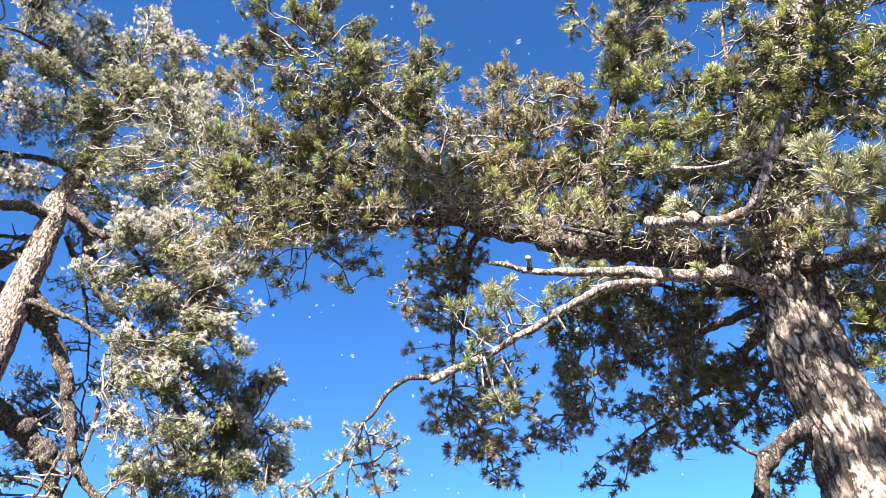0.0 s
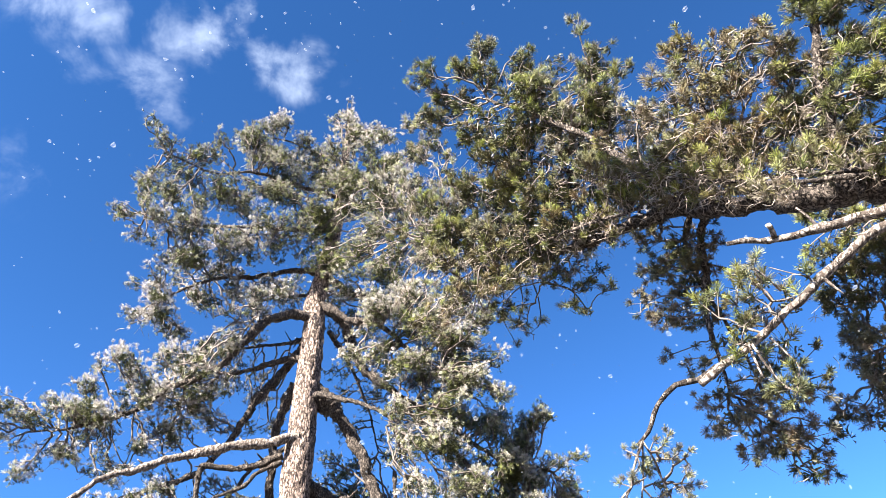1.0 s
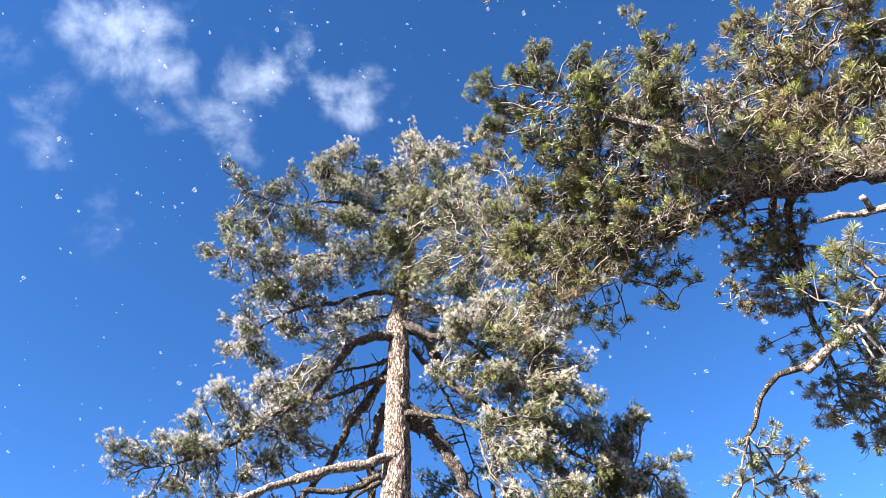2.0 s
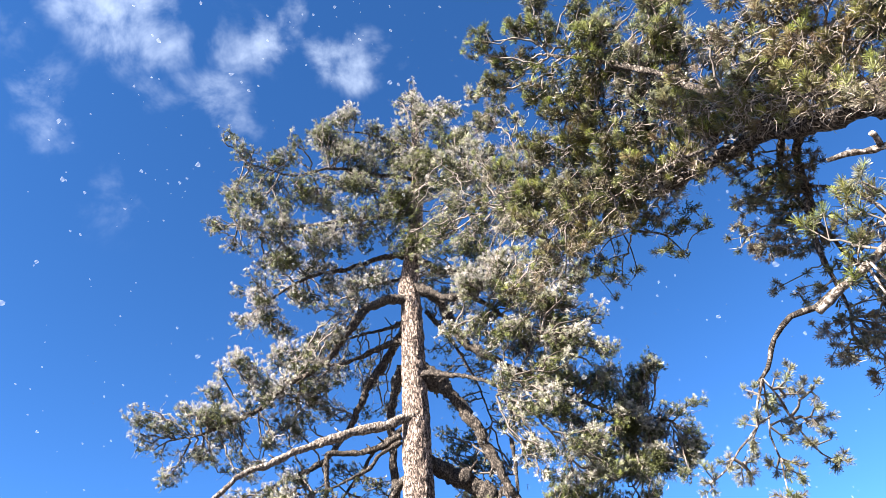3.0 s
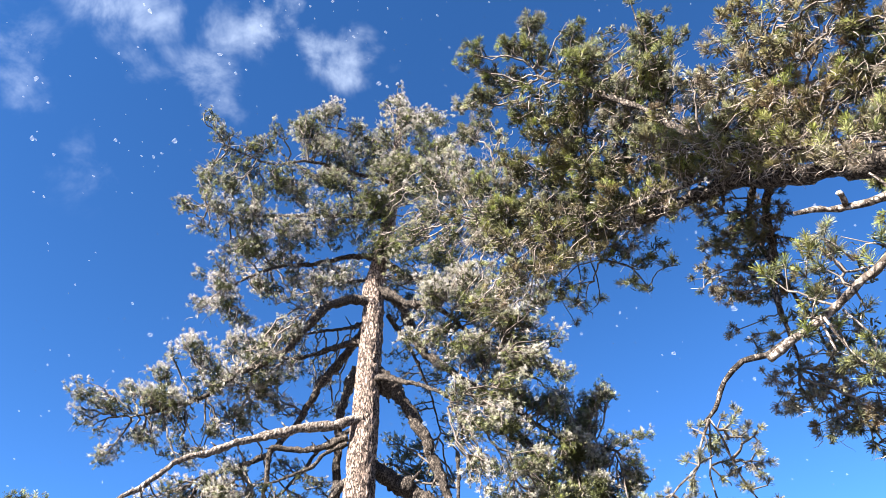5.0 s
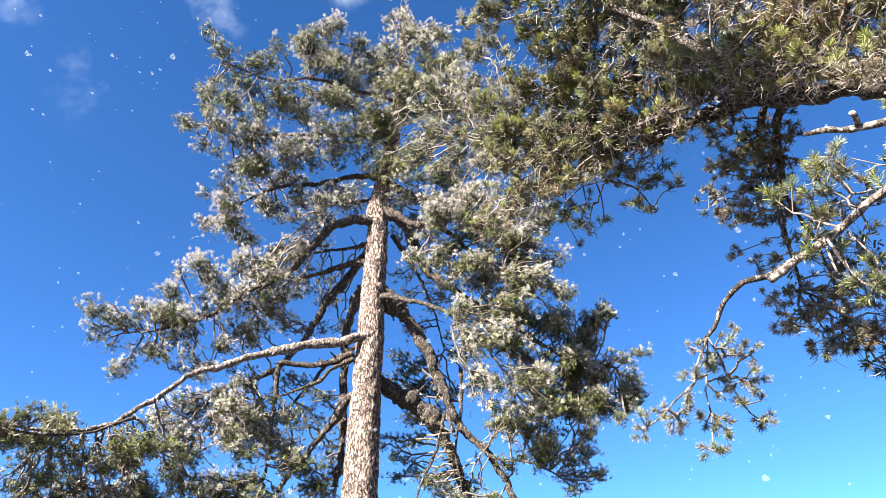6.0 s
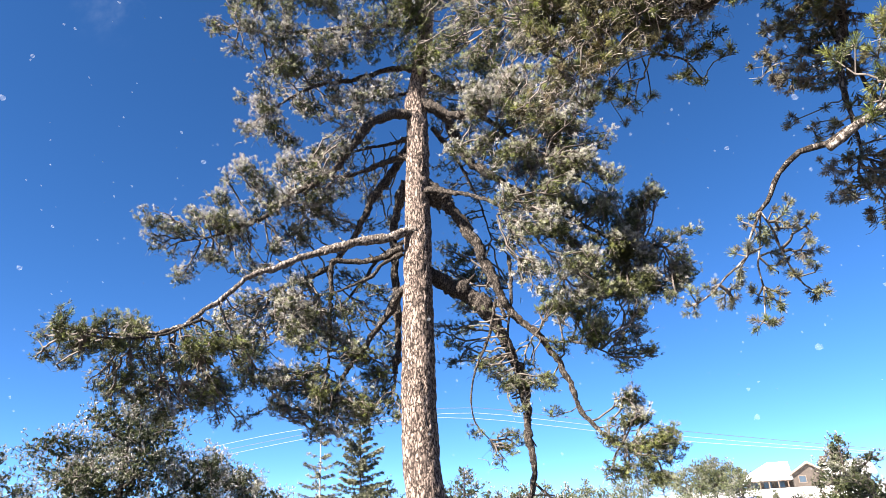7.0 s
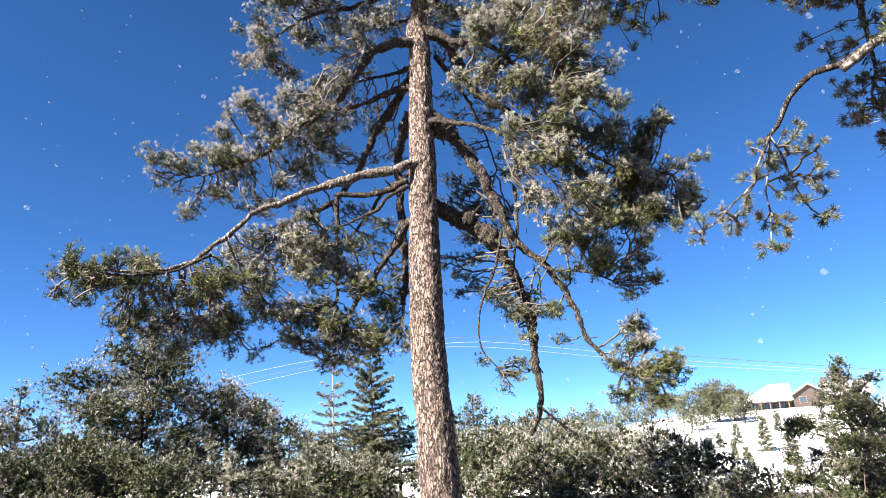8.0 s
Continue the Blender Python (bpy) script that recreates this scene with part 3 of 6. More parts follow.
bough(pine_a, 6, [(-0.61, 11.78, 6.85), (-1.31, 11.93, 6.65), (-1.97, 11.94, 6.63), (-1.99, 11.94, 6.05), (-1.97, 11.94, 5.26), (-2.03, 11.83, 4.47)], 0.065, 0.02,
      [(-2.10, 11.81, 4.26, 0.46), (-2.35, 11.77, 4.69, 0.46), (-1.76, 11.97, 4.92, 0.48), (-2.62, 11.61, 4.24, 0.42), (-1.95, 11.84, 3.74, 0.43), (-1.55, 11.90, 4.04, 0.41)], start=0.6, rime=0.4)
bough(pine_a, 7, [(-0.38, 11.48, 5.96), (-0.63, 11.71, 5.92), (-0.94, 11.85, 5.45), (-1.44, 11.96, 4.85), (-1.75, 12.00, 4.41), (-1.99, 12.05, 3.88), (-2.28, 11.99, 3.38)], 0.08, 0.015,
      [(-2.00, 12.13, 3.90, 0.42), (-2.30, 12.07, 4.33, 0.44), (-2.58, 11.93, 3.89, 0.39), (-1.58, 12.11, 3.98, 0.44), (-1.90, 12.14, 3.48, 0.33), (-2.96, 11.76, 4.29, 0.43), (-2.93, 11.69, 3.87, 0.35), (-1.37, 12.05, 3.85, 0.39), (-2.18, 12.01, 3.37, 0.20)], start=0.45, rime=0.4)
bough(pine_a, 8, [(-0.53, 11.89, 8.38), (-0.81, 12.17, 7.40), (-0.78, 12.28, 6.10), (-0.76, 12.28, 5.18), (-0.79, 12.27, 4.51)], 0.1, 0.05,
      [(-1.05, 12.26, 4.96, 0.43), (-1.06, 12.25, 4.19, 0.45), (-0.86, 12.17, 3.85, 0.42), (-1.17, 12.14, 3.55, 0.31), (-1.37, 12.22, 4.53, 0.43)], start=0.5, rime=0.2)
bough(pine_a, 9, [(-0.61, 11.78, 6.73), (-0.97, 11.86, 6.60), (-1.24, 11.74, 6.28), (-1.71, 11.68, 5.99), (-2.11, 11.51, 5.84)], 0.045, 0.012,
      [(-2.20, 11.49, 5.68, 0.36), (-2.51, 11.43, 5.89, 0.36), (-1.71, 11.67, 5.60, 0.37)], start=0.5, rime=0.5)
bough(pine_a, 10, [(-0.18, 11.50, 8.14), (0.18, 11.60, 7.78), (0.69, 11.68, 7.08), (1.02, 11.76, 6.28), (1.44, 11.81, 5.48), (2.19, 11.80, 4.56), (2.45, 11.75, 3.70), (2.73, 11.69, 3.28), (3.15, 11.58, 2.95)], 0.135, 0.02,
      [(3.32, 11.53, 3.52, 0.44), (3.62, 11.44, 3.10, 0.43), (3.08, 11.60, 3.05, 0.47), (3.38, 11.51, 2.64, 0.40), (2.85, 11.66, 2.68, 0.34), (3.75, 11.29, 2.97, 0.28), (3.27, 11.55, 3.82, 0.30), (2.11, 11.91, 3.65, 0.20), (3.64, 11.43, 2.62, 0.29)], start=0.7, rime=0.3, core=0.8)
bough(pine_a, 11, [(1.58, 11.79, 5.24), (2.04, 11.62, 4.84), (2.58, 11.52, 4.78), (3.00, 11.31, 4.49)], 0.035, 0.012,
      [(2.62, 11.50, 5.20, 0.46), (3.06, 11.40, 4.83, 0.48), (3.26, 11.24, 4.36, 0.37), (3.47, 11.28, 5.08, 0.40), (2.86, 11.45, 5.61, 0.46), (3.34, 11.32, 5.53, 0.41), (2.27, 11.68, 5.50, 0.42), (3.51, 11.16, 4.53, 0.27), (2.30, 11.67, 4.84, 0.31), (1.65, 12.20, 4.49, 0.26), (2.04, 12.10, 4.23, 0.20), (1.13, 12.30, 4.72, 0.24)], start=0.2, rime=0.2, core=0.9)
bough(pine_a, 12, [(-0.16, 11.60, 6.22), (0.20, 11.80, 6.08), (0.73, 11.98, 5.80), (1.27, 12.13, 5.03), (1.56, 12.20, 4.15), (1.61, 12.30, 3.22), (1.59, 12.30, 2.46), (1.41, 12.42, 2.03)], 0.15, 0.04,
      [(1.30, 12.43, 1.94, 0.14), (2.01, 12.24, 2.19, 0.14)], start=0.8, rime=0.2, bare=0.5)
bough(pine_a, 13, [(1.61, 12.30, 2.51), (1.87, 12.26, 2.25), (2.14, 12.21, 2.04)], 0.03, 0.01,
      [(2.18, 12.21, 1.99, 0.14)], start=0.5, bare=0.5)
bough(pine_a, 14, [(1.25, 11.53, 5.29), (1.10, 11.55, 5.63), (0.95, 11.66, 5.02), (0.62, 11.78, 4.22), (0.58, 11.79, 3.60), (0.85, 11.77, 3.19)], 0.035, 0.01,
      [(0.99, 11.76, 3.13, 0.32), (1.19, 11.74, 3.16, 0.25), (0.61, 11.78, 3.30, 0.20), (1.01, 11.76, 2.79, 0.18)], start=0.6, rime=0.2, bare=0.3)
bough(pine_a, 15, [(1.43, 11.81, 6.63), (1.42, 11.82, 5.82), (1.30, 11.83, 5.05), (1.41, 11.92, 4.31)], 0.04, 0.01,
      [(1.15, 11.94, 4.33, 0.36), (1.44, 11.91, 4.10, 0.36), (0.96, 11.96, 4.56, 0.29), (1.74, 11.87, 4.07, 0.36), (1.50, 11.91, 3.68, 0.22), (0.38, 12.29, 5.24, 0.35), (0.46, 12.29, 4.89, 0.32), (0.78, 12.38, 6.30, 0.45), (0.48, 12.39, 6.93, 0.40), (0.17, 12.07, 5.20, 0.26), (0.62, 12.00, 5.72, 0.22), (0.22, 12.05, 6.48, 0.25), (0.26, 12.12, 4.66, 0.20)], start=0.3, rime=0.15)
bough(pine_a, 16, [(-0.13, 11.30, 7.84), (0.29, 11.00, 7.62), (0.78, 10.67, 7.33), (1.15, 10.44, 7.01)], 0.055, 0.025,
      [(1.52, 10.29, 6.97, 0.47), (2.04, 10.20, 6.94, 0.43), (1.29, 10.32, 6.51, 0.40), (1.76, 10.25, 6.45, 0.53), (2.24, 10.26, 6.43, 0.43), (1.62, 10.27, 5.95, 0.45), (2.17, 10.27, 5.82, 0.47), (2.61, 10.27, 5.49, 0.42), (2.05, 10.40, 5.37, 0.38)], start=0.7, rime=0.48)
bough(pine_a, 17, [(-0.11, 11.50, 10.02), (0.39, 11.69, 9.65), (0.81, 11.97, 8.87), (1.48, 12.11, 8.39), (2.27, 12.19, 8.00), (3.39, 12.03, 7.10), (4.44, 11.68, 6.64)], 0.11, 0.02,
      [(3.15, 11.99, 7.97, 0.63), (3.73, 11.83, 7.47, 0.61), (4.15, 11.58, 7.81, 0.46), (3.34, 11.94, 6.82, 0.66), (4.01, 11.73, 6.57, 0.59), (4.45, 11.57, 6.24, 0.44), (4.21, 11.66, 5.84, 0.42), (4.76, 11.45, 6.75, 0.32), (2.95, 12.04, 6.17, 0.55), (3.72, 11.83, 5.81, 0.48), (2.63, 12.02, 8.40, 0.63), (2.22, 12.00, 8.94, 0.58)], start=0.4, rime=0.34, fill=1.45, core=0.7)
bough(pine_a, 94, [(1.48, 12.11, 8.39), (2.10, 12.20, 7.75), (2.75, 12.25, 7.15), (3.35, 12.25, 6.60), (3.95, 12.10, 6.15)], 0.07, 0.02,
      [(2.55, 12.15, 7.96, 0.40), (3.33, 12.15, 7.81, 0.42), (3.92, 11.95, 7.46, 0.36), (2.94, 12.30, 7.16, 0.42), (3.54, 12.20, 6.73, 0.42), (4.15, 12.00, 6.64, 0.40), (4.51, 11.60, 6.83, 0.28), (3.77, 12.20, 6.01, 0.40), (4.25, 12.00, 5.94, 0.34), (3.16, 12.30, 6.19, 0.38), (2.56, 12.30, 5.47, 0.26), (3.03, 12.20, 4.99, 0.28), (3.62, 12.00, 4.93, 0.28), (2.53, 12.30, 6.16, 0.30)], start=0.1, rime=0.34, core=0.6)
bough(pine_a, 18, [(-0.16, 11.40, 10.01), (0.39, 11.19, 9.50), (1.02, 10.95, 9.23), (1.61, 10.78, 8.58), (2.16, 10.58, 8.06)], 0.08, 0.02,
      [(2.01, 10.61, 8.57, 0.57), (2.54, 10.50, 7.87, 0.51), (1.36, 10.71, 8.19, 0.47), (2.45, 10.62, 8.79, 0.58), (1.86, 10.64, 9.21, 0.58), (2.91, 10.50, 7.62, 0.45), (1.08, 10.85, 8.53, 0.42), (1.02, 10.75, 9.34, 0.54), (3.20, 10.52, 7.50, 0.35), (2.83, 10.63, 8.41, 0.47)], start=0.5, rime=0.5)
bough(pine_a, 19, [(-0.14, 11.41, 10.90), (-0.87, 11.62, 11.01), (-1.73, 11.68, 10.83), (-2.65, 11.59, 10.53), (-3.35, 11.49, 9.95)], 0.07, 0.015,
      [(-3.46, 11.46, 9.63, 0.49), (-2.94, 11.60, 9.48, 0.49), (-3.54, 11.44, 10.34, 0.48), (-2.84, 11.63, 10.24, 0.51), (-3.63, 11.32, 9.24, 0.28), (-2.24, 11.68, 10.17, 0.46), (-1.98, 11.64, 10.94, 0.52), (-2.72, 11.57, 10.99, 0.50), (-1.20, 11.67, 10.54, 0.47)], start=0.35, rime=0.85, bare=0.08)
bough(pine_a, 20, [(-0.05, 11.50, 12.18), (-1.07, 11.15, 11.85), (-2.01, 10.82, 11.53), (-2.86, 10.52, 11.09), (-3.67, 10.16, 10.91)], 0.065, 0.012,
      [(-4.03, 10.02, 10.90, 0.28), (-3.58, 10.19, 10.95, 0.48), (-3.03, 10.37, 10.86, 0.52), (-3.12, 10.34, 10.22, 0.47), (-2.66, 10.47, 11.31, 0.53), (-2.04, 10.71, 10.94, 0.53), (-1.54, 10.89, 11.65, 0.56), (-0.90, 11.06, 11.36, 0.52), (-2.64, 10.57, 10.46, 0.40), (-3.63, 10.28, 11.69, 0.42)], start=0.25, rime=0.45)
bough(pine_a, 21, [(0.03, 11.50, 13.31), (-0.92, 11.16, 13.25), (-1.96, 10.82, 13.16), (-2.77, 10.54, 12.76), (-3.63, 10.28, 12.93)], 0.06, 0.012,
      [(-3.82, 10.21, 13.30, 0.43), (-3.46, 10.33, 12.64, 0.52), (-3.82, 10.21, 12.11, 0.38), (-2.97, 10.49, 13.25, 0.51), (-2.61, 10.58, 12.46, 0.60), (-2.03, 10.81, 13.73, 0.60), (-3.11, 10.45, 11.91, 0.51), (-1.77, 10.86, 12.65, 0.58), (-1.08, 11.05, 13.50, 0.61), (-0.86, 11.07, 12.41, 0.58), (-2.07, 10.80, 12.03, 0.53)], start=0.25, rime=0.3)
bough(pine_a, 22, [(0.13, 11.50, 14.55), (-0.61, 11.38, 14.76), (-1.34, 11.22, 14.92), (-2.01, 11.02, 14.70)], 0.045, 0.012,
      [(-2.20, 10.98, 14.53, 0.39), (-1.48, 11.10, 14.98, 0.49), (-0.90, 11.26, 14.81, 0.52), (-1.41, 11.11, 14.14, 0.53), (-0.57, 11.29, 14.02, 0.56)], start=0.3, rime=0.6)
bough(pine_a, 23, [(0.14, 11.50, 15.90), (0.09, 11.50, 16.38), (0.04, 11.50, 16.87)], 0.03, 0.01,
      [(0.07, 11.50, 16.87, 0.25), (0.29, 11.50, 16.40, 0.37), (-0.08, 11.50, 15.99, 0.43), (0.60, 11.38, 15.82, 0.42), (1.05, 11.35, 15.60, 0.42), (0.10, 11.40, 15.09, 0.53), (0.84, 11.37, 14.92, 0.56)], start=0.2, rime=2.2)
bough(pine_a, 24, [(0.13, 11.50, 14.34), (0.69, 11.18, 13.64), (1.48, 10.90, 12.85), (2.07, 10.60, 11.89)], 0.055, 0.012,
      [(0.95, 10.96, 13.63, 0.57), (1.50, 10.90, 13.82, 0.52), (0.42, 10.89, 12.92, 0.60), (1.20, 10.73, 12.46, 0.62), (1.84, 10.64, 12.44, 0.54), (1.93, 10.63, 11.55, 0.60), (0.06, 10.90, 11.98, 0.61), (0.82, 10.77, 11.58, 0.60), (1.42, 10.61, 10.84, 0.58), (-0.26, 10.90, 10.94, 0.51), (0.23, 10.80, 10.58, 0.54), (0.94, 10.66, 10.37, 0.53), (2.26, 10.56, 10.87, 0.54)], start=0.2, rime=0.22)
bough(pine_a, 25, [(-0.09, 11.50, 10.82), (0.51, 11.19, 10.15), (1.09, 10.95, 9.86), (1.74, 10.66, 9.41), (2.26, 10.56, 8.71)], 0.07, 0.015,
      [(1.18, 10.74, 9.71, 0.52), (1.74, 10.56, 9.91, 0.55), (1.93, 10.52, 9.06, 0.53), (2.52, 10.40, 9.70, 0.48), (2.48, 10.51, 8.82, 0.49), (1.07, 10.75, 8.88, 0.42), (0.53, 10.89, 8.55, 0.33), (1.71, 10.66, 8.35, 0.45), (2.45, 10.62, 8.12, 0.43), (0.84, 10.77, 9.29, 0.43), (0.37, 10.89, 10.07, 0.45), (2.97, 10.49, 9.38, 0.34)], start=0.35, rime=0.45)
bough(pine_a, 26, [(-0.02, 11.45, 12.49), (-0.01, 11.20, 12.81), (0.02, 11.05, 13.23), (0.05, 11.00, 13.77)], 0.03, 0.012,
      [(0.01, 11.15, 15.45, 0.38), (-0.03, 11.10, 14.40, 0.48), (0.19, 11.05, 13.64, 0.49), (-0.08, 11.00, 12.98, 0.48), (0.18, 11.00, 12.44, 0.47), (-0.22, 11.00, 12.05, 0.43)], start=0.2, rime=0.4)
bough(pine_a, 27, [(-0.38, 11.89, 9.43), (-0.95, 12.36, 9.63), (-1.84, 12.67, 9.59), (-2.73, 12.81, 9.45)], 0.05, 0.012,
      [(-1.84, 12.67, 9.88, 0.52), (-1.34, 12.53, 8.79, 0.54), (-2.11, 12.83, 9.00, 0.55), (-2.62, 12.84, 9.74, 0.56), (-1.12, 12.55, 7.99, 0.47), (-2.58, 12.74, 7.64, 0.48), (-3.33, 12.77, 9.04, 0.49)], start=0.2, rime=0.35, bare=0.25, fill=0.55)
bough(pine_a, 28, [(0.04, 11.90, 9.68), (0.38, 12.39, 9.43), (0.83, 12.67, 8.75), (1.23, 12.84, 7.47)], 0.05, 0.012,
      [(0.42, 12.49, 10.20, 0.49), (0.88, 12.67, 9.58, 0.56), (0.36, 12.59, 9.00, 0.42), (1.21, 12.84, 8.82, 0.49), (0.66, 12.88, 7.92, 0.42), (1.37, 12.93, 7.64, 0.48), (1.07, 12.55, 10.64, 0.56), (1.39, 12.93, 6.35, 0.41), (0.55, 12.99, 6.04, 0.35)], start=0.2, rime=0.3, bare=0.25, fill=0.55)
bough(pine_a, 29, [(-0.47, 11.99, 7.17), (-1.14, 12.55, 6.96), (-1.87, 12.76, 6.10), (-2.80, 12.80, 5.67)], 0.05, 0.012,
      [(-1.16, 12.55, 6.22, 0.45), (-1.64, 12.69, 5.82, 0.51), (-2.56, 12.75, 5.89, 0.51), (-1.06, 12.56, 5.39, 0.39), (-3.23, 12.70, 5.79, 0.51), (-1.86, 12.66, 6.55, 0.46), (-3.88, 12.62, 5.44, 0.50), (-2.79, 12.70, 6.49, 0.46), (-1.53, 12.71, 5.11, 0.45)], start=0.2, rime=0.25, bare=0.25, fill=0.6)
bough(pine_a, 30, [(-0.09, 11.80, 11.06), (-0.49, 12.39, 10.99), (-1.54, 12.71, 10.99), (-2.51, 12.76, 10.47)], 0.05, 0.012,
      [(-1.04, 12.46, 11.34, 0.56), (-1.79, 12.67, 10.94, 0.48), (-3.02, 12.64, 11.33, 0.53), (0.32, 12.40, 10.41, 0.49), (0.83, 12.37, 10.75, 0.52), (0.15, 12.30, 11.31, 0.53)], start=0.2, rime=0.5, bare=0.25, fill=0.6)

pine_b = pine("overhanging_pine_tree", "old pine with a furrowed trunk and long overhanging boughs", [(5.10, 2.15, -0.15), (5.08, 2.10, 2.37), (5.10, 2.05, 2.95), (5.11, 2.04, 3.53), (5.10, 2.06, 4.00), (5.12, 2.02, 4.51), (5.14, 1.96, 4.89), (5.27, 1.88, 5.47), (5.44, 1.70, 6.38), (5.63, 1.41, 7.37), (5.81, 1.02, 8.53), (5.40, 2.45, 10.20), (5.45, 2.50, 11.80)], lambda t: 0.31 * (1 - t) ** 0.6 + 0.03, 0.03, 120, 0.045)
bough(pine_b, 31, [(5.11, 2.03, 4.74), (4.85, 2.27, 4.96), (4.48, 2.65, 5.17), (4.08, 3.06, 5.34), (3.73, 3.48, 5.64), (3.45, 3.89, 5.92), (3.27, 4.42, 6.24), (2.97, 5.10, 6.58), (2.60, 5.85, 6.89), (2.16, 6.55, 6.99)], 0.15, 0.025,
      [(2.40, 5.06, 8.20, 0.43), (2.12, 5.40, 7.92, 0.42), (1.85, 5.71, 7.63, 0.42), (1.54, 6.11, 7.40, 0.42), (1.92, 6.11, 7.31, 0.39), (2.21, 5.58, 7.14, 0.41), (2.49, 5.13, 7.30, 0.42), (2.80, 4.74, 7.62, 0.41), (3.08, 4.31, 7.51, 0.40), (2.91, 4.78, 6.97, 0.39), (2.73, 5.23, 6.78, 0.32), (2.37, 5.84, 6.87, 0.31), (2.01, 6.39, 7.00, 0.32), (3.18, 4.36, 6.86, 0.38), (3.45, 4.02, 6.56, 0.36), (3.28, 4.42, 6.44, 0.25)], start=0.35, withered=0.06, bare=0.2, core=0.8, tangle=26)
bough(pine_b, 32, [(3.45, 3.89, 5.94), (3.08, 3.94, 6.30), (2.65, 4.12, 6.97), (2.20, 4.38, 7.69), (1.73, 4.69, 8.31)], 0.06, 0.015,
      [(1.05, 4.89, 8.68, 0.27), (1.38, 4.91, 8.40, 0.30), (1.63, 4.73, 8.73, 0.33), (1.72, 4.69, 9.25, 0.23), (1.04, 4.99, 8.12, 0.23), (1.94, 4.50, 8.15, 0.36), (2.16, 4.40, 8.76, 0.28), (2.30, 4.33, 8.12, 0.33), (2.59, 4.04, 8.12, 0.32), (2.86, 3.86, 8.01, 0.25), (1.96, 4.60, 7.65, 0.33), (1.57, 4.85, 7.84, 0.33), (2.32, 4.32, 7.51, 0.32), (2.70, 3.97, 7.51, 0.35), (2.47, 4.23, 8.58, 0.19), (0.86, 5.13, 8.25, 0.14)], start=0.3, withered=0.05)
bough(pine_b, 33, [(2.70, 3.97, 7.51), (2.67, 3.87, 8.09), (2.63, 3.78, 8.74)], 0.012, 0.006,
      [(2.61, 3.78, 8.56, 0.09), (2.62, 3.78, 8.86, 0.09)], start=0.7)
bough(pine_b, 34, [(3.73, 3.48, 5.64), (3.51, 3.42, 6.04), (3.41, 3.38, 6.59), (3.41, 3.23, 7.06)], 0.06, 0.015,
      [(3.31, 3.33, 7.47, 0.24), (3.53, 3.10, 7.29, 0.25), (3.65, 2.79, 7.05, 0.22), (3.20, 3.44, 7.04, 0.27), (3.44, 3.21, 6.79, 0.29), (3.65, 2.96, 6.60, 0.30), (3.76, 2.65, 6.71, 0.21), (3.20, 3.58, 6.64, 0.29), (3.39, 3.40, 6.35, 0.31), (3.61, 3.16, 6.19, 0.31), (3.14, 3.76, 7.03, 0.24), (3.16, 3.74, 6.43, 0.29), (3.38, 3.68, 6.18, 0.26), (3.78, 2.96, 6.12, 0.27)], start=0.3, withered=0.26, bare=0.2, core=0.8, tangle=26)
bough(pine_b, 35, [(4.08, 3.06, 5.34), (3.97, 2.87, 5.71), (3.91, 2.61, 6.20), (3.95, 2.35, 6.80), (3.99, 2.07, 7.44)], 0.065, 0.015,
      [(4.07, 1.92, 7.66, 0.23), (3.94, 2.18, 7.42, 0.23), (4.02, 2.03, 7.12, 0.25), (3.95, 2.36, 7.07, 0.24), (4.10, 2.08, 6.71, 0.26), (4.03, 2.41, 6.58, 0.28), (3.89, 2.64, 6.30, 0.26), (4.16, 2.18, 6.28, 0.26), (3.96, 2.88, 5.93, 0.27), (4.10, 2.49, 5.98, 0.29), (4.24, 2.25, 5.85, 0.26), (3.86, 3.18, 5.81, 0.22), (4.10, 2.86, 5.62, 0.24), (4.30, 2.56, 5.63, 0.23), (4.12, 1.81, 6.86, 0.15), (4.18, 1.66, 7.38, 0.12)], start=0.25, withered=0.08)
bough(pine_b, 36, [(4.03, 2.22, 6.98), (3.88, 2.28, 7.40), (3.71, 2.36, 7.76), (3.67, 2.42, 8.12)], 0.02, 0.008,
      [(3.67, 2.42, 8.12, 0.14), (3.66, 2.45, 7.72, 0.12), (3.77, 2.27, 7.90, 0.11)], start=0.5, bare=0.2)
bough(pine_b, 37, [(5.26, 1.92, 5.35), (4.87, 1.82, 5.63), (4.61, 1.66, 6.06), (4.46, 1.49, 6.58), (4.40, 1.34, 7.06)], 0.075, 0.015,
      [(4.37, 1.45, 7.12, 0.12), (4.44, 1.22, 7.12, 0.20), (4.41, 1.32, 6.60, 0.24), (4.43, 1.58, 6.41, 0.23), (4.33, 1.83, 6.36, 0.25), (4.52, 1.63, 6.12, 0.26), (4.40, 1.93, 6.03, 0.26), (4.70, 1.70, 5.79, 0.25), (4.59, 1.98, 5.76, 0.23), (4.48, 2.22, 5.74, 0.22), (4.61, 1.34, 6.29, 0.23), (4.29, 1.91, 6.66, 0.23), (4.56, 1.13, 6.76, 0.23)], start=0.25, withered=0.05)
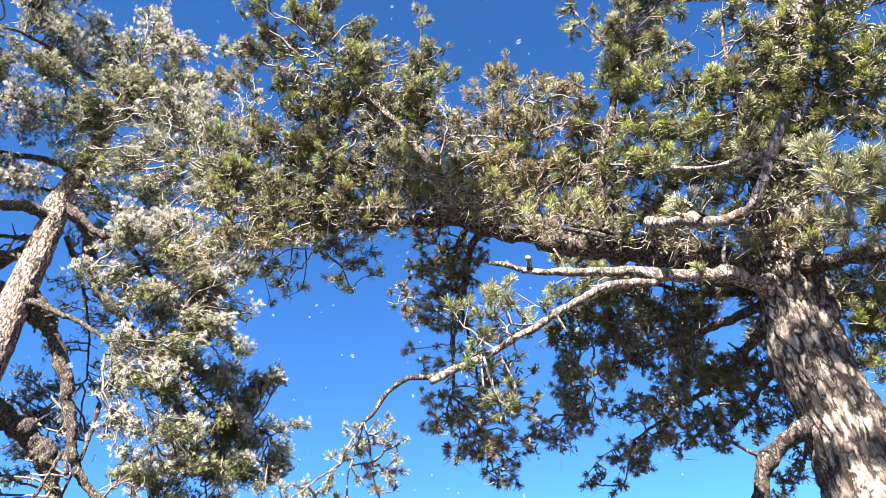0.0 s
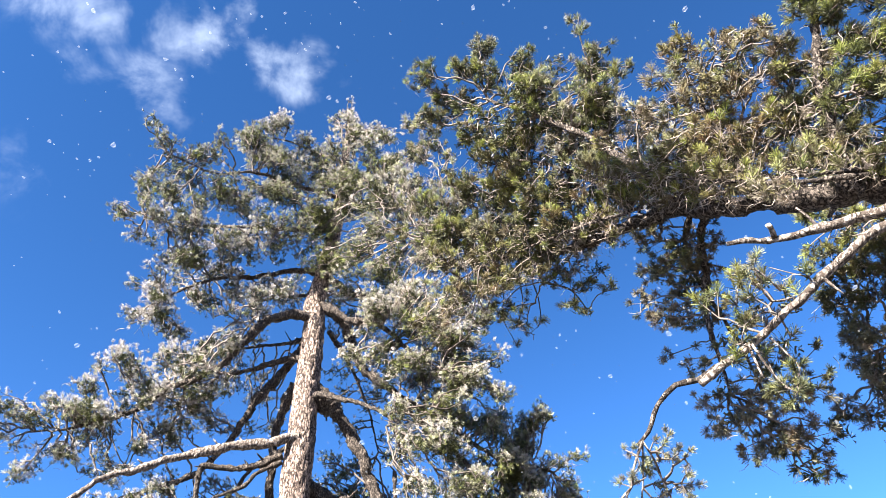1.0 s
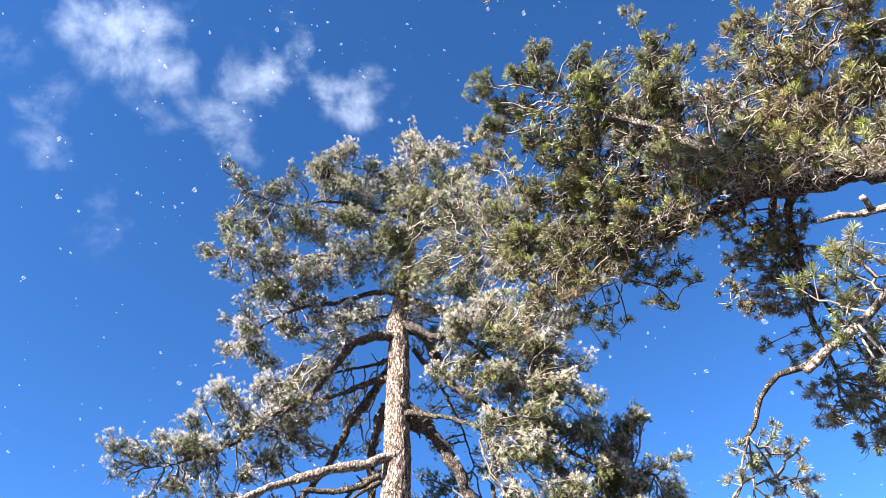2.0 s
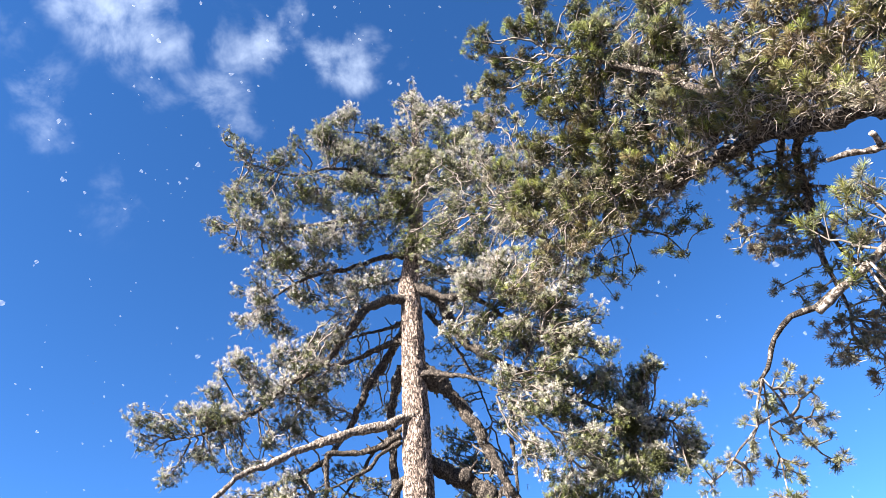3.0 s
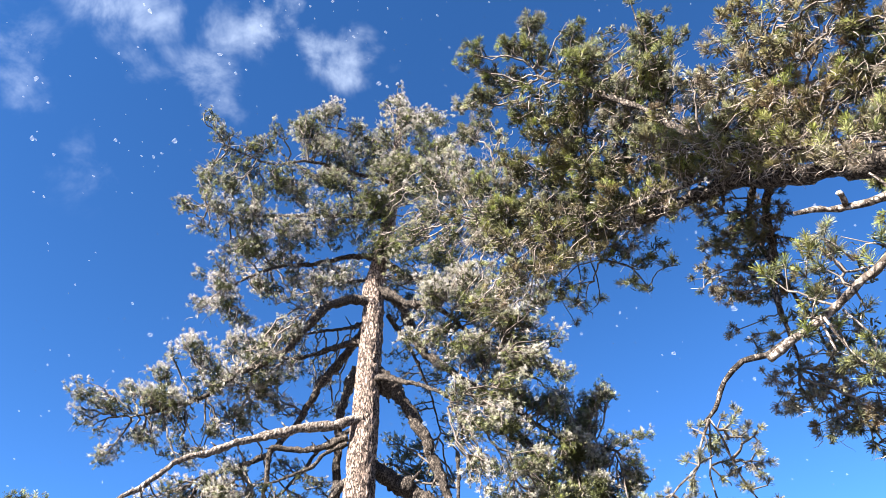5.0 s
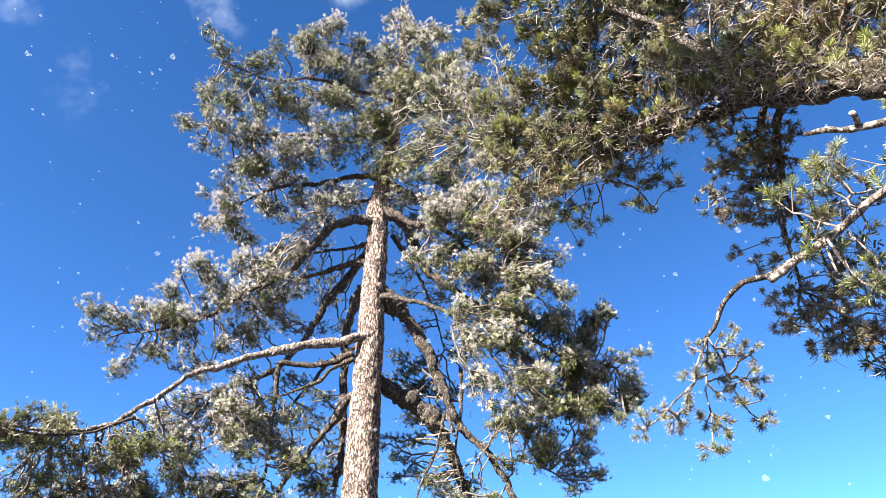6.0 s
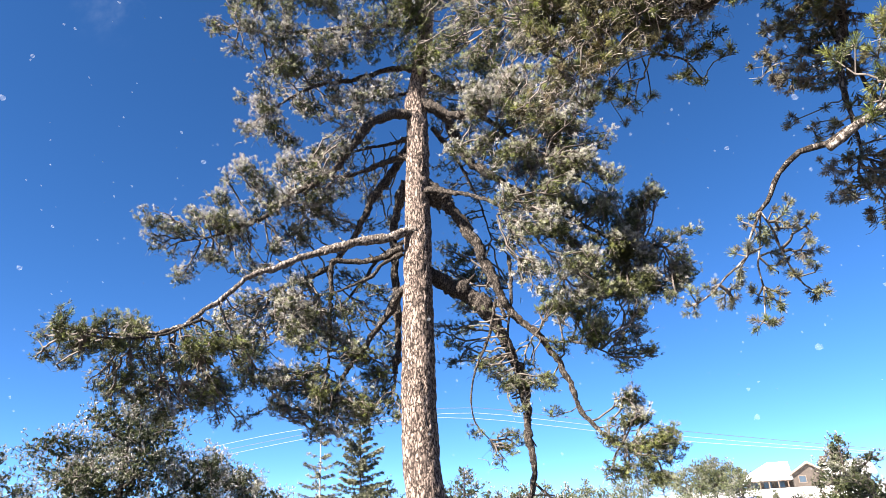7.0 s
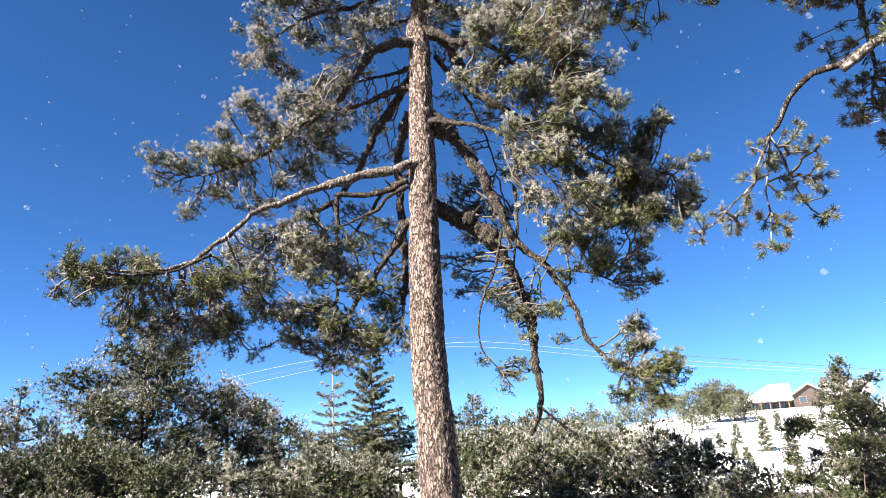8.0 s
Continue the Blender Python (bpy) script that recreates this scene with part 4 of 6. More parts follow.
bough(pine_b, 38, [(5.31, 1.79, 5.77), (5.01, 1.38, 5.84), (4.80, 1.00, 6.06), (4.74, 0.73, 6.42)], 0.07, 0.015,
      [(4.69, 1.01, 6.71, 0.27), (4.74, 0.79, 6.65, 0.27), (4.76, 0.61, 6.36, 0.26), (4.77, 0.50, 6.08, 0.25), (4.69, 1.01, 6.30, 0.25), (4.83, 0.84, 6.14, 0.25), (4.85, 0.69, 5.84, 0.24), (4.84, 1.27, 6.13, 0.25), (4.88, 1.07, 5.90, 0.25), (4.92, 0.88, 5.59, 0.25), (4.87, 0.52, 5.74, 0.26), (4.95, 0.72, 5.39, 0.24), (4.87, 1.52, 5.95, 0.23), (4.76, 0.62, 7.08, 0.28), (4.79, 0.33, 6.60, 0.26), (4.71, 0.94, 7.38, 0.24)], start=0.25, withered=0.05)
bough(pine_b, 39, [(5.14, 1.95, 4.94), (4.91, 1.70, 4.63), (4.79, 1.42, 4.49), (4.76, 1.16, 4.39), (4.81, 0.92, 4.35)], 0.09, 0.03,
      [(4.82, 1.33, 4.74, 0.21), (4.87, 1.14, 4.63, 0.21), (4.82, 1.32, 4.36, 0.18), (4.81, 0.93, 4.67, 0.22), (4.96, 1.55, 4.96, 0.19), (4.81, 0.94, 4.31, 0.23)], start=0.35, withered=0.15)
bough(pine_b, 40, [(5.22, 2.03, 4.78), (5.57, 1.94, 4.74), (6.04, 1.81, 4.81), (6.49, 1.66, 4.85)], 0.07, 0.03,
      [(5.67, 1.97, 4.68, 0.22), (5.91, 1.86, 4.53, 0.25), (6.05, 1.76, 4.35, 0.24), (6.00, 1.91, 4.19, 0.22), (6.03, 1.84, 3.96, 0.21), (5.75, 1.71, 4.92, 0.22), (6.18, 1.67, 4.81, 0.25)], start=0.4)
bough(pine_b, 41, [(3.93, 2.39, 5.11), (3.60, 1.96, 4.66), (3.33, 1.62, 4.32), (3.30, 1.43, 4.21), (3.27, 1.26, 4.20), (3.27, 1.11, 4.36), (3.25, 1.00, 4.49), (3.28, 0.91, 4.62)], 0.05, 0.028,
      [], label='bare crooked branch with a broken end')
bough(pine_b, 42, [(3.27, 1.10, 4.43), (3.24, 1.18, 4.47), (3.15, 1.28, 4.44), (3.09, 1.43, 4.49), (2.98, 1.64, 4.62)], 0.017, 0.009,
      [(2.98, 1.64, 4.59, 0.04)], start=0.8, label='bleached bare twig')
bough(pine_b, 43, [(3.27, 1.09, 4.39), (3.15, 0.98, 4.21), (3.07, 0.89, 4.06), (3.00, 0.77, 3.88)], 0.013, 0.008,
      [(2.99, 0.81, 4.01, 0.09), (3.01, 0.72, 3.81, 0.10), (3.03, 0.63, 3.82, 0.08), (3.01, 0.72, 3.68, 0.09), (3.00, 0.79, 3.78, 0.07), (3.04, 0.63, 3.67, 0.08), (3.09, 0.84, 3.62, 0.03)], start=0.5, label='fresh green sprig', rime=0, count=110, length=0.072, width=0.0036, spacing=0.085, core=0, tangle=2, heart=14, shank=0.09)
bough(pine_b, 44, [(3.33, 1.61, 4.32), (3.22, 1.61, 4.32), (3.11, 1.61, 4.33)], 0.012, 0.007,
      [(3.11, 1.61, 4.33, 0.06)], start=0.6)
bough(pine_b, 45, [(5.12, 2.02, 4.65), (4.62, 2.16, 4.66), (4.30, 2.35, 4.69), (4.04, 2.59, 4.74), (3.73, 2.86, 4.79), (3.43, 3.07, 4.82), (3.27, 3.24, 4.88), (3.15, 3.28, 4.91), (2.99, 3.36, 4.92)], 0.078, 0.02,
      [(4.15, 2.21, 4.59, 0.06)], start=0.3, label='pale broken-off limb')
# two boughs out of view overhead, added to shade trunk and hanging foliage
bough(pine_b, 90, [(5.35, 2.4, 10.0), (4.2, 1.4, 9.6), (2.8, 1.0, 8.6), (1.7, 1.4, 8.0), (0.9, 1.7, 7.8)], 0.1, 0.02,
      [(0.95, 2.35, 7.90, 0.42), (0.60, 2.45, 7.90, 0.42), (0.25, 2.40, 7.90, 0.46), (0.85, 2.20, 7.90, 0.40), (-0.15, 1.90, 7.80, 0.40), (-0.45, 1.50, 7.80, 0.36), (-0.35, 1.10, 7.85, 0.34), (0.15, 1.45, 7.85, 0.30), (-0.55, 1.95, 7.80, 0.34), (0.45, 1.80, 7.90, 0.34)], start=0.3, spacing=0.13, fill=2.0, tangle=0, upper=0.0, count=18, width=0.010, core=1.2)
bough(pine_b, 91, [(5.35, 2.4, 10.2), (4.2, 0.8, 9.4), (2.8, -0.6, 8.4), (1.8, -1.4, 8.0), (1.0, -2.2, 7.8)], 0.09, 0.02,
      [(1.65, -0.30, 8.00, 0.36), (1.15, -0.70, 7.90, 0.30), (0.75, -1.30, 7.80, 0.34), (0.35, -1.80, 7.80, 0.30), (0.28, -1.15, 7.85, 0.32), (-0.3, -1.6, 7.8, 0.3), (1.4, 0.3, 8.0, 0.32)], start=0.3, spacing=0.12, fill=1.3, tangle=2, upper=0.0, count=24)
bough(pine_b, 92, [(5.4, 2.45, 10.8), (6.4, 3.2, 11.2), (7.6, 3.8, 11.8)], 0.07, 0.015,
      [(7.4, 3.7, 11.8, 0.6), (6.7, 3.4, 11.6, 0.55), (7.6, 4.3, 12.0, 0.5), (6.2, 2.8, 11.6, 0.5), (5.5, 2.5, 12.1, 0.6), (5.0, 2.9, 11.7, 0.5), (5.8, 1.9, 11.7, 0.5), (6.9, 2.7, 11.5, 0.5)], start=0.2, spacing=0.17, tangle=0, count=24)
bough(pine_b, 46, [(4.10, 3.20, 5.37), (3.78, 3.27, 5.64), (3.50, 3.43, 5.93), (3.21, 3.70, 6.24), (2.97, 4.03, 6.63)], 0.03, 0.012,
      [(2.83, 4.24, 6.95, 0.23), (3.02, 3.98, 6.47, 0.21), (3.21, 3.70, 6.24, 0.21), (3.46, 3.47, 6.05, 0.20), (3.66, 3.25, 5.85, 0.19), (3.80, 3.09, 5.61, 0.19), (3.01, 3.99, 7.22, 0.25), (3.24, 3.68, 6.75, 0.23), (3.50, 3.43, 6.55, 0.22), (3.72, 3.19, 6.34, 0.21), (3.89, 2.98, 6.09, 0.20), (3.95, 2.90, 5.71, 0.19), (3.77, 3.13, 6.85, 0.23), (3.55, 3.38, 7.10, 0.23), (3.94, 2.91, 6.55, 0.22)], start=0.15, withered=0.2, bare=0.2, core=0.7, tangle=24)
bough(pine_b, 47, [(5.28, 2.14, 4.75), (5.49, 2.67, 5.13), (5.60, 3.30, 5.57), (5.55, 3.93, 6.11), (5.32, 4.55, 6.66)], 0.04, 0.012,
      [(5.33, 4.54, 6.75, 0.26), (5.49, 4.18, 6.41, 0.28), (5.61, 3.84, 6.00, 0.28), (5.65, 3.41, 5.61, 0.27), (5.57, 2.95, 5.25, 0.25), (5.55, 2.54, 5.07, 0.23), (5.52, 4.14, 5.90, 0.28), (5.67, 3.75, 5.58, 0.27), (5.63, 3.24, 5.15, 0.25), (5.36, 4.50, 6.12, 0.25), (5.64, 2.05, 4.71, 0.21), (5.54, 2.55, 4.70, 0.21), (5.69, 3.14, 6.08, 0.24), (5.69, 2.71, 5.80, 0.23)], start=0.15, withered=0.15, droop=0.4, fill=1.3, upper=0.2)
bough(pine_b, 48, [(5.16, 1.90, 5.17), (4.74, 1.87, 5.09), (4.47, 1.88, 5.15), (4.43, 1.84, 5.35)], 0.03, 0.012,
      [(4.51, 1.92, 4.83, 0.16), (4.59, 1.71, 4.84, 0.17), (4.44, 1.95, 5.06, 0.16), (4.54, 1.71, 5.18, 0.18), (4.61, 1.51, 5.12, 0.18), (4.45, 1.81, 5.46, 0.17), (4.66, 1.53, 4.69, 0.14), (4.36, 2.02, 5.32, 0.15), (4.21, 2.30, 5.20, 0.15), (4.72, 1.33, 5.16, 0.18), (4.64, 1.41, 5.44, 0.19), (4.53, 1.58, 5.66, 0.19)], start=0.3, withered=0.15)
bough(pine_b, 49, [(3.29, 3.21, 4.88), (3.26, 3.17, 4.93), (3.22, 3.14, 4.94)], 0.022, 0.018,
      [], label='pale broken stub')
bough(pine_b, 50, [(5.35, 1.83, 5.82), (5.20, 2.09, 6.17), (4.97, 2.47, 6.62), (4.66, 2.92, 6.83), (4.26, 3.40, 6.83)], 0.04, 0.012,
      [(5.26, 1.62, 6.86, 0.24), (5.10, 1.93, 7.25, 0.22), (5.20, 1.79, 6.48, 0.25), (5.06, 2.15, 6.72, 0.26), (4.84, 2.50, 6.92, 0.25), (5.16, 1.90, 5.93, 0.24), (5.02, 2.24, 6.13, 0.26), (4.84, 2.62, 6.25, 0.27), (4.58, 2.96, 6.39, 0.27), (4.32, 3.23, 6.64, 0.26), (4.05, 3.57, 6.60, 0.26), (4.88, 2.55, 5.69, 0.22), (4.65, 2.94, 5.86, 0.24), (4.33, 3.31, 5.98, 0.23), (5.06, 2.17, 5.50, 0.21), (4.61, 2.81, 7.06, 0.25), (3.79, 3.85, 6.51, 0.22), (5.35, 1.26, 6.99, 0.25), (5.37, 1.20, 6.27, 0.24), (5.28, 1.52, 5.90, 0.24), (5.35, 1.27, 5.58, 0.24)], start=0.15, withered=0.05, fill=1.2, core=0.6, bare=0.1, tangle=14)
bough(pine_b, 51, [(4.48, 2.65, 5.17), (4.10, 2.69, 5.23), (3.77, 2.89, 5.35), (3.49, 3.15, 5.51)], 0.03, 0.01,
      [(4.19, 2.34, 4.98, 0.17), (4.09, 2.51, 5.17, 0.17), (3.90, 2.71, 5.22, 0.18), (3.74, 2.85, 5.41, 0.19), (3.56, 3.07, 5.55, 0.19), (3.43, 3.36, 5.73, 0.19), (3.30, 3.62, 5.83, 0.18), (4.29, 2.16, 5.08, 0.17)], start=0.2, withered=0.15, bare=0.4, core=0.7, tangle=28)
bough(pine_b, 52, [(2.97, 5.10, 6.58), (2.47, 5.80, 7.16), (2.19, 6.23, 7.53), (1.75, 6.57, 7.86), (1.33, 6.87, 7.94)], 0.035, 0.01,
      [(1.38, 6.86, 9.22, 0.42), (1.42, 6.85, 8.37, 0.41), (1.10, 7.12, 8.83, 0.36), (1.25, 6.99, 7.71, 0.33), (1.59, 6.71, 7.41, 0.32), (1.85, 6.54, 8.22, 0.40), (2.04, 6.38, 7.26, 0.31), (1.02, 7.13, 7.20, 0.28), (1.43, 6.85, 6.83, 0.27), (2.26, 6.20, 6.94, 0.27), (1.95, 6.41, 8.79, 0.41), (0.99, 7.13, 10.01, 0.37), (1.34, 6.97, 10.14, 0.33), (2.32, 6.07, 7.70, 0.36), (2.54, 5.77, 6.77, 0.23), (2.81, 5.41, 6.66, 0.22), (0.80, 7.26, 8.01, 0.33), (0.63, 7.27, 8.94, 0.35)], start=0.1, rime=0.3, withered=0.05, bare=0.15, core=0.6, tangle=26)
bough(pine_b, 53, [(1.87, 6.33, 7.62), (1.49, 6.43, 7.84), (1.24, 6.43, 7.43), (0.96, 6.43, 7.02), (0.85, 6.44, 6.75)], 0.01, 0.004,
      [], label='bare bleached twig')
bough(pine_b, 54, [(1.52, 6.42, 7.70), (1.37, 6.40, 7.22), (0.99, 6.42, 6.83), (0.78, 6.45, 6.40)], 0.009, 0.004,
      [], label='bare bleached twig')
bough(pine_b, 55, [(1.51, 6.42, 7.01), (1.20, 6.39, 6.68), (0.91, 6.44, 6.31), (0.84, 6.45, 6.19)], 0.009, 0.004,
      [], label='bare bleached twig')
bough(pine_b, 56, [(2.00, 6.18, 7.33), (1.57, 6.20, 7.45), (1.30, 6.27, 7.64), (0.85, 6.34, 7.62), (0.56, 6.38, 7.52)], 0.009, 0.0035,
      [], label='bare bleached twig')
bough(pine_b, 57, [(3.17, 4.97, 6.64), (2.85, 5.39, 6.87), (2.45, 5.80, 7.03), (1.97, 6.19, 7.00)], 0.025, 0.008,
      [(2.11, 6.04, 7.26, 0.27), (2.53, 5.77, 7.14, 0.26), (2.81, 5.42, 6.98, 0.25), (3.07, 5.15, 6.75, 0.23), (2.17, 6.02, 6.60, 0.19), (2.51, 5.78, 6.56, 0.20), (1.87, 6.23, 6.61, 0.21), (2.81, 5.52, 6.46, 0.17), (1.62, 6.40, 6.63, 0.22), (2.37, 5.94, 7.79, 0.30), (2.82, 5.52, 7.61, 0.28), (3.12, 5.13, 7.33, 0.27), (1.79, 6.35, 6.23, 0.14)], start=0.1, rime=0.2, withered=0.08, bare=0.3, core=0.6, tangle=28)
bough(pine_b, 58, [(3.66, 4.37, 6.43), (3.61, 4.67, 6.00), (3.72, 4.70, 5.39), (3.87, 4.72, 4.83), (3.96, 4.77, 4.30)], 0.035, 0.01,
      # hanging foliage: its shade is partly put into the needle colour
      [(3.44, 4.79, 6.49, 0.19), (3.57, 4.70, 6.02, 0.22), (3.41, 4.94, 5.91, 0.19), (3.64, 4.77, 5.64, 0.21), (3.22, 5.06, 5.58, 0.14), (3.45, 4.91, 5.46, 0.18), (3.75, 4.69, 5.31, 0.20), (3.97, 4.50, 5.13, 0.20), (4.19, 4.30, 5.06, 0.20), (3.79, 4.78, 4.99, 0.19), (4.00, 4.61, 4.77, 0.20), (4.23, 4.39, 4.65, 0.20), (3.68, 4.99, 4.63, 0.18), (3.89, 4.83, 4.43, 0.19), (4.11, 4.64, 4.35, 0.19), (3.66, 5.01, 4.24, 0.17), (3.88, 4.83, 4.01, 0.17), (4.09, 4.66, 3.94, 0.18), (3.52, 4.98, 4.86, 0.13), (3.79, 5.03, 3.99, 0.13), (4.07, 4.81, 3.76, 0.12)], start=0.05, withered=0.15, droop=0.5, spacing=0.14, fill=1.1, core=0.4, shade_tint=0.25, upper=0.0, length=0.056, shank=0.035, spread=(0.2, 1.8), count=64, width=0.0062, tangle=5, heart=12)
bough(pine_b, 59, [(4.06, 2.57, 4.66), (3.61, 2.68, 4.53), (3.23, 2.84, 4.27), (2.94, 3.00, 4.04), (2.66, 3.19, 3.86), (2.46, 3.29, 3.745)], 0.035, 0.022,
      [(2.78, 3.15, 4.41, 0.13), (2.62, 3.29, 4.30, 0.11), (2.80, 3.13, 4.16, 0.12), (2.89, 3.05, 4.34, 0.11), (3.04, 2.89, 4.24, 0.06), (2.56, 3.20, 3.75, 0.05), (2.95, 2.99, 4.13, 0.07), (2.77, 3.16, 3.58, 0.08), (2.84, 3.09, 3.83, 0.08), (2.70, 3.22, 4.03, 0.06)], start=0.3, label='long pale arm reaching down', bare=0.25, width=0.0034, count=80, heart=20, tangle=8)
SPRIG = dict(start=0.12, rime=0.10, length=0.040, count=86, width=0.0034, spacing=0.075, fill=1.25, core=0.4, core_width=1.7, tangle=0, heart=12, shank=0.03, withered=0.08, spread=(0.2, 1.5), upright=0.1, shade_tint=0.55)
bough(pine_b, 60, [(1.94, 3.52, 3.33), (1.87, 3.59, 3.18), (1.85, 3.62, 3.09), (1.73, 3.68, 2.99), (1.66, 3.72, 2.91), (1.57, 3.78, 2.86)], 0.0075, 0.0038,
      [(1.56, 3.78, 2.88, 0.055), (1.54, 3.80, 2.83, 0.040), (1.66, 3.73, 2.94, 0.030), (1.83, 3.62, 3.12, 0.045), (1.81, 3.70, 3.03, 0.045), (1.81, 3.76, 2.94, 0.040), (1.77, 3.81, 2.89, 0.060), (1.81, 3.83, 2.90, 0.045), (1.92, 3.58, 3.23, 0.050), (1.94, 3.64, 3.16, 0.050), (1.88, 3.58, 3.28, 0.040)], label="pale hanging twig", **SPRIG)
bough(pine_b, 61, [(1.94, 3.52, 3.33), (2.04, 3.61, 3.24), (2.09, 3.67, 3.15), (2.15, 3.71, 3.03), (2.21, 3.72, 2.93), (2.27, 3.71, 2.88)], 0.0075, 0.0038,
      [(2.27, 3.70, 2.88, 0.045), (2.28, 3.74, 2.88, 0.040), (2.22, 3.68, 3.00, 0.055), (2.18, 3.67, 2.97, 0.045), (2.19, 3.55, 3.24, 0.055), (2.23, 3.56, 3.23, 0.045), (2.12, 3.59, 3.24, 0.050), (2.06, 3.51, 3.34, 0.050), (2.12, 3.62, 3.28, 0.050), (2.17, 3.63, 3.15, 0.055), (2.23, 3.64, 3.11, 0.050), (2.16, 3.69, 3.13, 0.050), (2.04, 3.55, 3.30, 0.045)], label="pale hanging twig", **SPRIG)
bough(pine_b, 62, [(1.94, 3.52, 3.33), (1.96, 3.65, 3.17), (1.95, 3.71, 3.07), (1.97, 3.74, 2.94), (1.96, 3.79, 2.75)], 0.0075, 0.0038,
      [(1.95, 3.80, 2.72, 0.050), (1.93, 3.77, 2.71, 0.040), (1.96, 3.79, 2.90, 0.040), (2.02, 3.73, 2.89, 0.050), (2.03, 3.74, 2.82, 0.040), (2.04, 3.72, 3.04, 0.045), (2.05, 3.69, 3.12, 0.045), (2.00, 3.64, 3.22, 0.050)], label="pale hanging twig", **SPRIG)
bough(pine_b, 63, [(3.52, 3.96, 6.01), (3.59, 4.30, 6.02), (3.56, 4.45, 5.58), (3.51, 4.62, 4.97), (3.55, 4.71, 4.41)], 0.05, 0.012,
      [(3.13, 4.64, 6.13, 0.16), (3.28, 4.54, 5.97, 0.21), (3.52, 4.36, 5.95, 0.25), (3.28, 4.66, 5.67, 0.23), (3.08, 4.79, 5.46, 0.15), (3.47, 4.52, 5.59, 0.25), (3.18, 4.73, 5.25, 0.15), (3.47, 4.65, 5.24, 0.22), (3.41, 4.69, 4.72, 0.13), (3.36, 4.73, 4.37, 0.15), (3.50, 4.75, 4.12, 0.17), (3.71, 4.59, 4.22, 0.22), (3.65, 4.63, 3.84, 0.16), (3.86, 4.46, 3.99, 0.22), (3.88, 4.45, 3.67, 0.18), (4.03, 4.31, 4.19, 0.21), (3.74, 4.43, 4.46, 0.16), (3.23, 4.82, 4.85, 0.09)], start=0.2, withered=0.2, droop=0.5, spacing=0.14, fill=1.1, core=0.4, shade_tint=0.25, upper=0.0, length=0.056, shank=0.035, spread=(0.2, 1.8), count=64, width=0.0062, tangle=5, heart=12)
bough(pine_b, 64, [(2.52, 5.99, 6.91), (2.54, 5.98, 6.60), (2.76, 5.77, 6.30), (2.89, 5.71, 5.99)], 0.02, 0.006,
      [(2.69, 5.81, 6.55, 0.18), (2.88, 5.72, 6.31, 0.16), (3.00, 5.54, 6.42, 0.17), (2.77, 5.77, 6.14, 0.13), (3.15, 5.45, 6.18, 0.06), (2.89, 5.71, 5.99, 0.09), (2.11, 6.25, 6.34, 0.16), (2.26, 6.20, 6.12, 0.12), (2.01, 6.29, 6.66, 0.15)], start=0.2, droop=0.3, bare=0.2)
bough(pine_b, 70, [(3.80, 3.30, 5.60), (3.30, 3.62, 5.78), (2.86, 4.20, 6.12), (2.44, 4.95, 6.42), (2.00, 5.62, 6.62), (1.55, 6.15, 6.66)], 0.03, 0.008,
      [(3.26, 3.35, 5.67, 0.17), (3.09, 3.59, 5.76, 0.18), (2.93, 3.86, 5.93, 0.20), (2.80, 4.20, 6.16, 0.22), (2.61, 4.51, 6.28, 0.24), (2.41, 4.88, 6.46, 0.25), (2.17, 5.28, 6.62, 0.26), (1.83, 5.67, 6.79, 0.28), (1.49, 6.02, 6.81, 0.30), (2.73, 4.50, 6.06, 0.14), (2.45, 4.97, 6.20, 0.17), (2.17, 5.44, 6.28, 0.20), (1.84, 5.86, 6.41, 0.22), (1.51, 6.26, 6.35, 0.25), (1.22, 6.62, 6.29, 0.22), (2.81, 3.71, 6.13, 0.20), (3.07, 3.42, 5.91, 0.19), (2.59, 4.11, 6.36, 0.22)], start=0.1, withered=0.2, bare=0.25, core=0.7, tangle=28)
bough(pine_b, 71, [(4.00, 2.75, 5.20), (3.55, 3.00, 5.30), (3.15, 3.30, 5.58), (2.85, 3.60, 5.90), (2.52, 4.00, 6.30)], 0.025, 0.008,
      [(2.74, 3.59, 5.99, 0.17), (2.89, 3.45, 5.86, 0.17), (3.03, 3.32, 5.73, 0.17), (3.15, 3.23, 5.56, 0.16), (2.81, 3.63, 5.84, 0.15), (2.94, 3.48, 5.66, 0.15), (3.10, 3.36, 5.49, 0.14), (3.25, 3.16, 5.38, 0.15), (3.34, 3.02, 5.25, 0.15), (2.64, 3.79, 6.17, 0.17), (2.50, 4.00, 6.36, 0.18)], start=0.15, withered=0.22, bare=0.3, core=0.5, tangle=36)
for k, pts in enumerate(([(2.05, 6.05, 6.90), (2.10, 6.19, 6.71), (2.13, 6.31, 6.55), (2.13, 6.46, 6.36), (2.28, 6.59, 6.09)], [(2.38, 5.95, 6.85), (2.46, 6.11, 6.65), (2.53, 6.19, 6.52), (2.57, 6.37, 6.26), (2.46, 6.48, 6.16)],
                         [(2.05, 6.12, 6.85), (2.01, 6.28, 6.64), (1.94, 6.43, 6.47), (1.92, 6.58, 6.28)], [(2.24, 6.00, 6.85), (2.30, 6.16, 6.66), (2.35, 6.30, 6.47), (2.31, 6.46, 6.28)])):
    bough(pine_b, 72 + k, pts, 0.010, 0.004, [(*pts[-1], 0.09), (*pts[-2], 0.07)], start=0.4, rime=0.25, tangle=6, core=0.1, fill=0.8, droop=0.6)
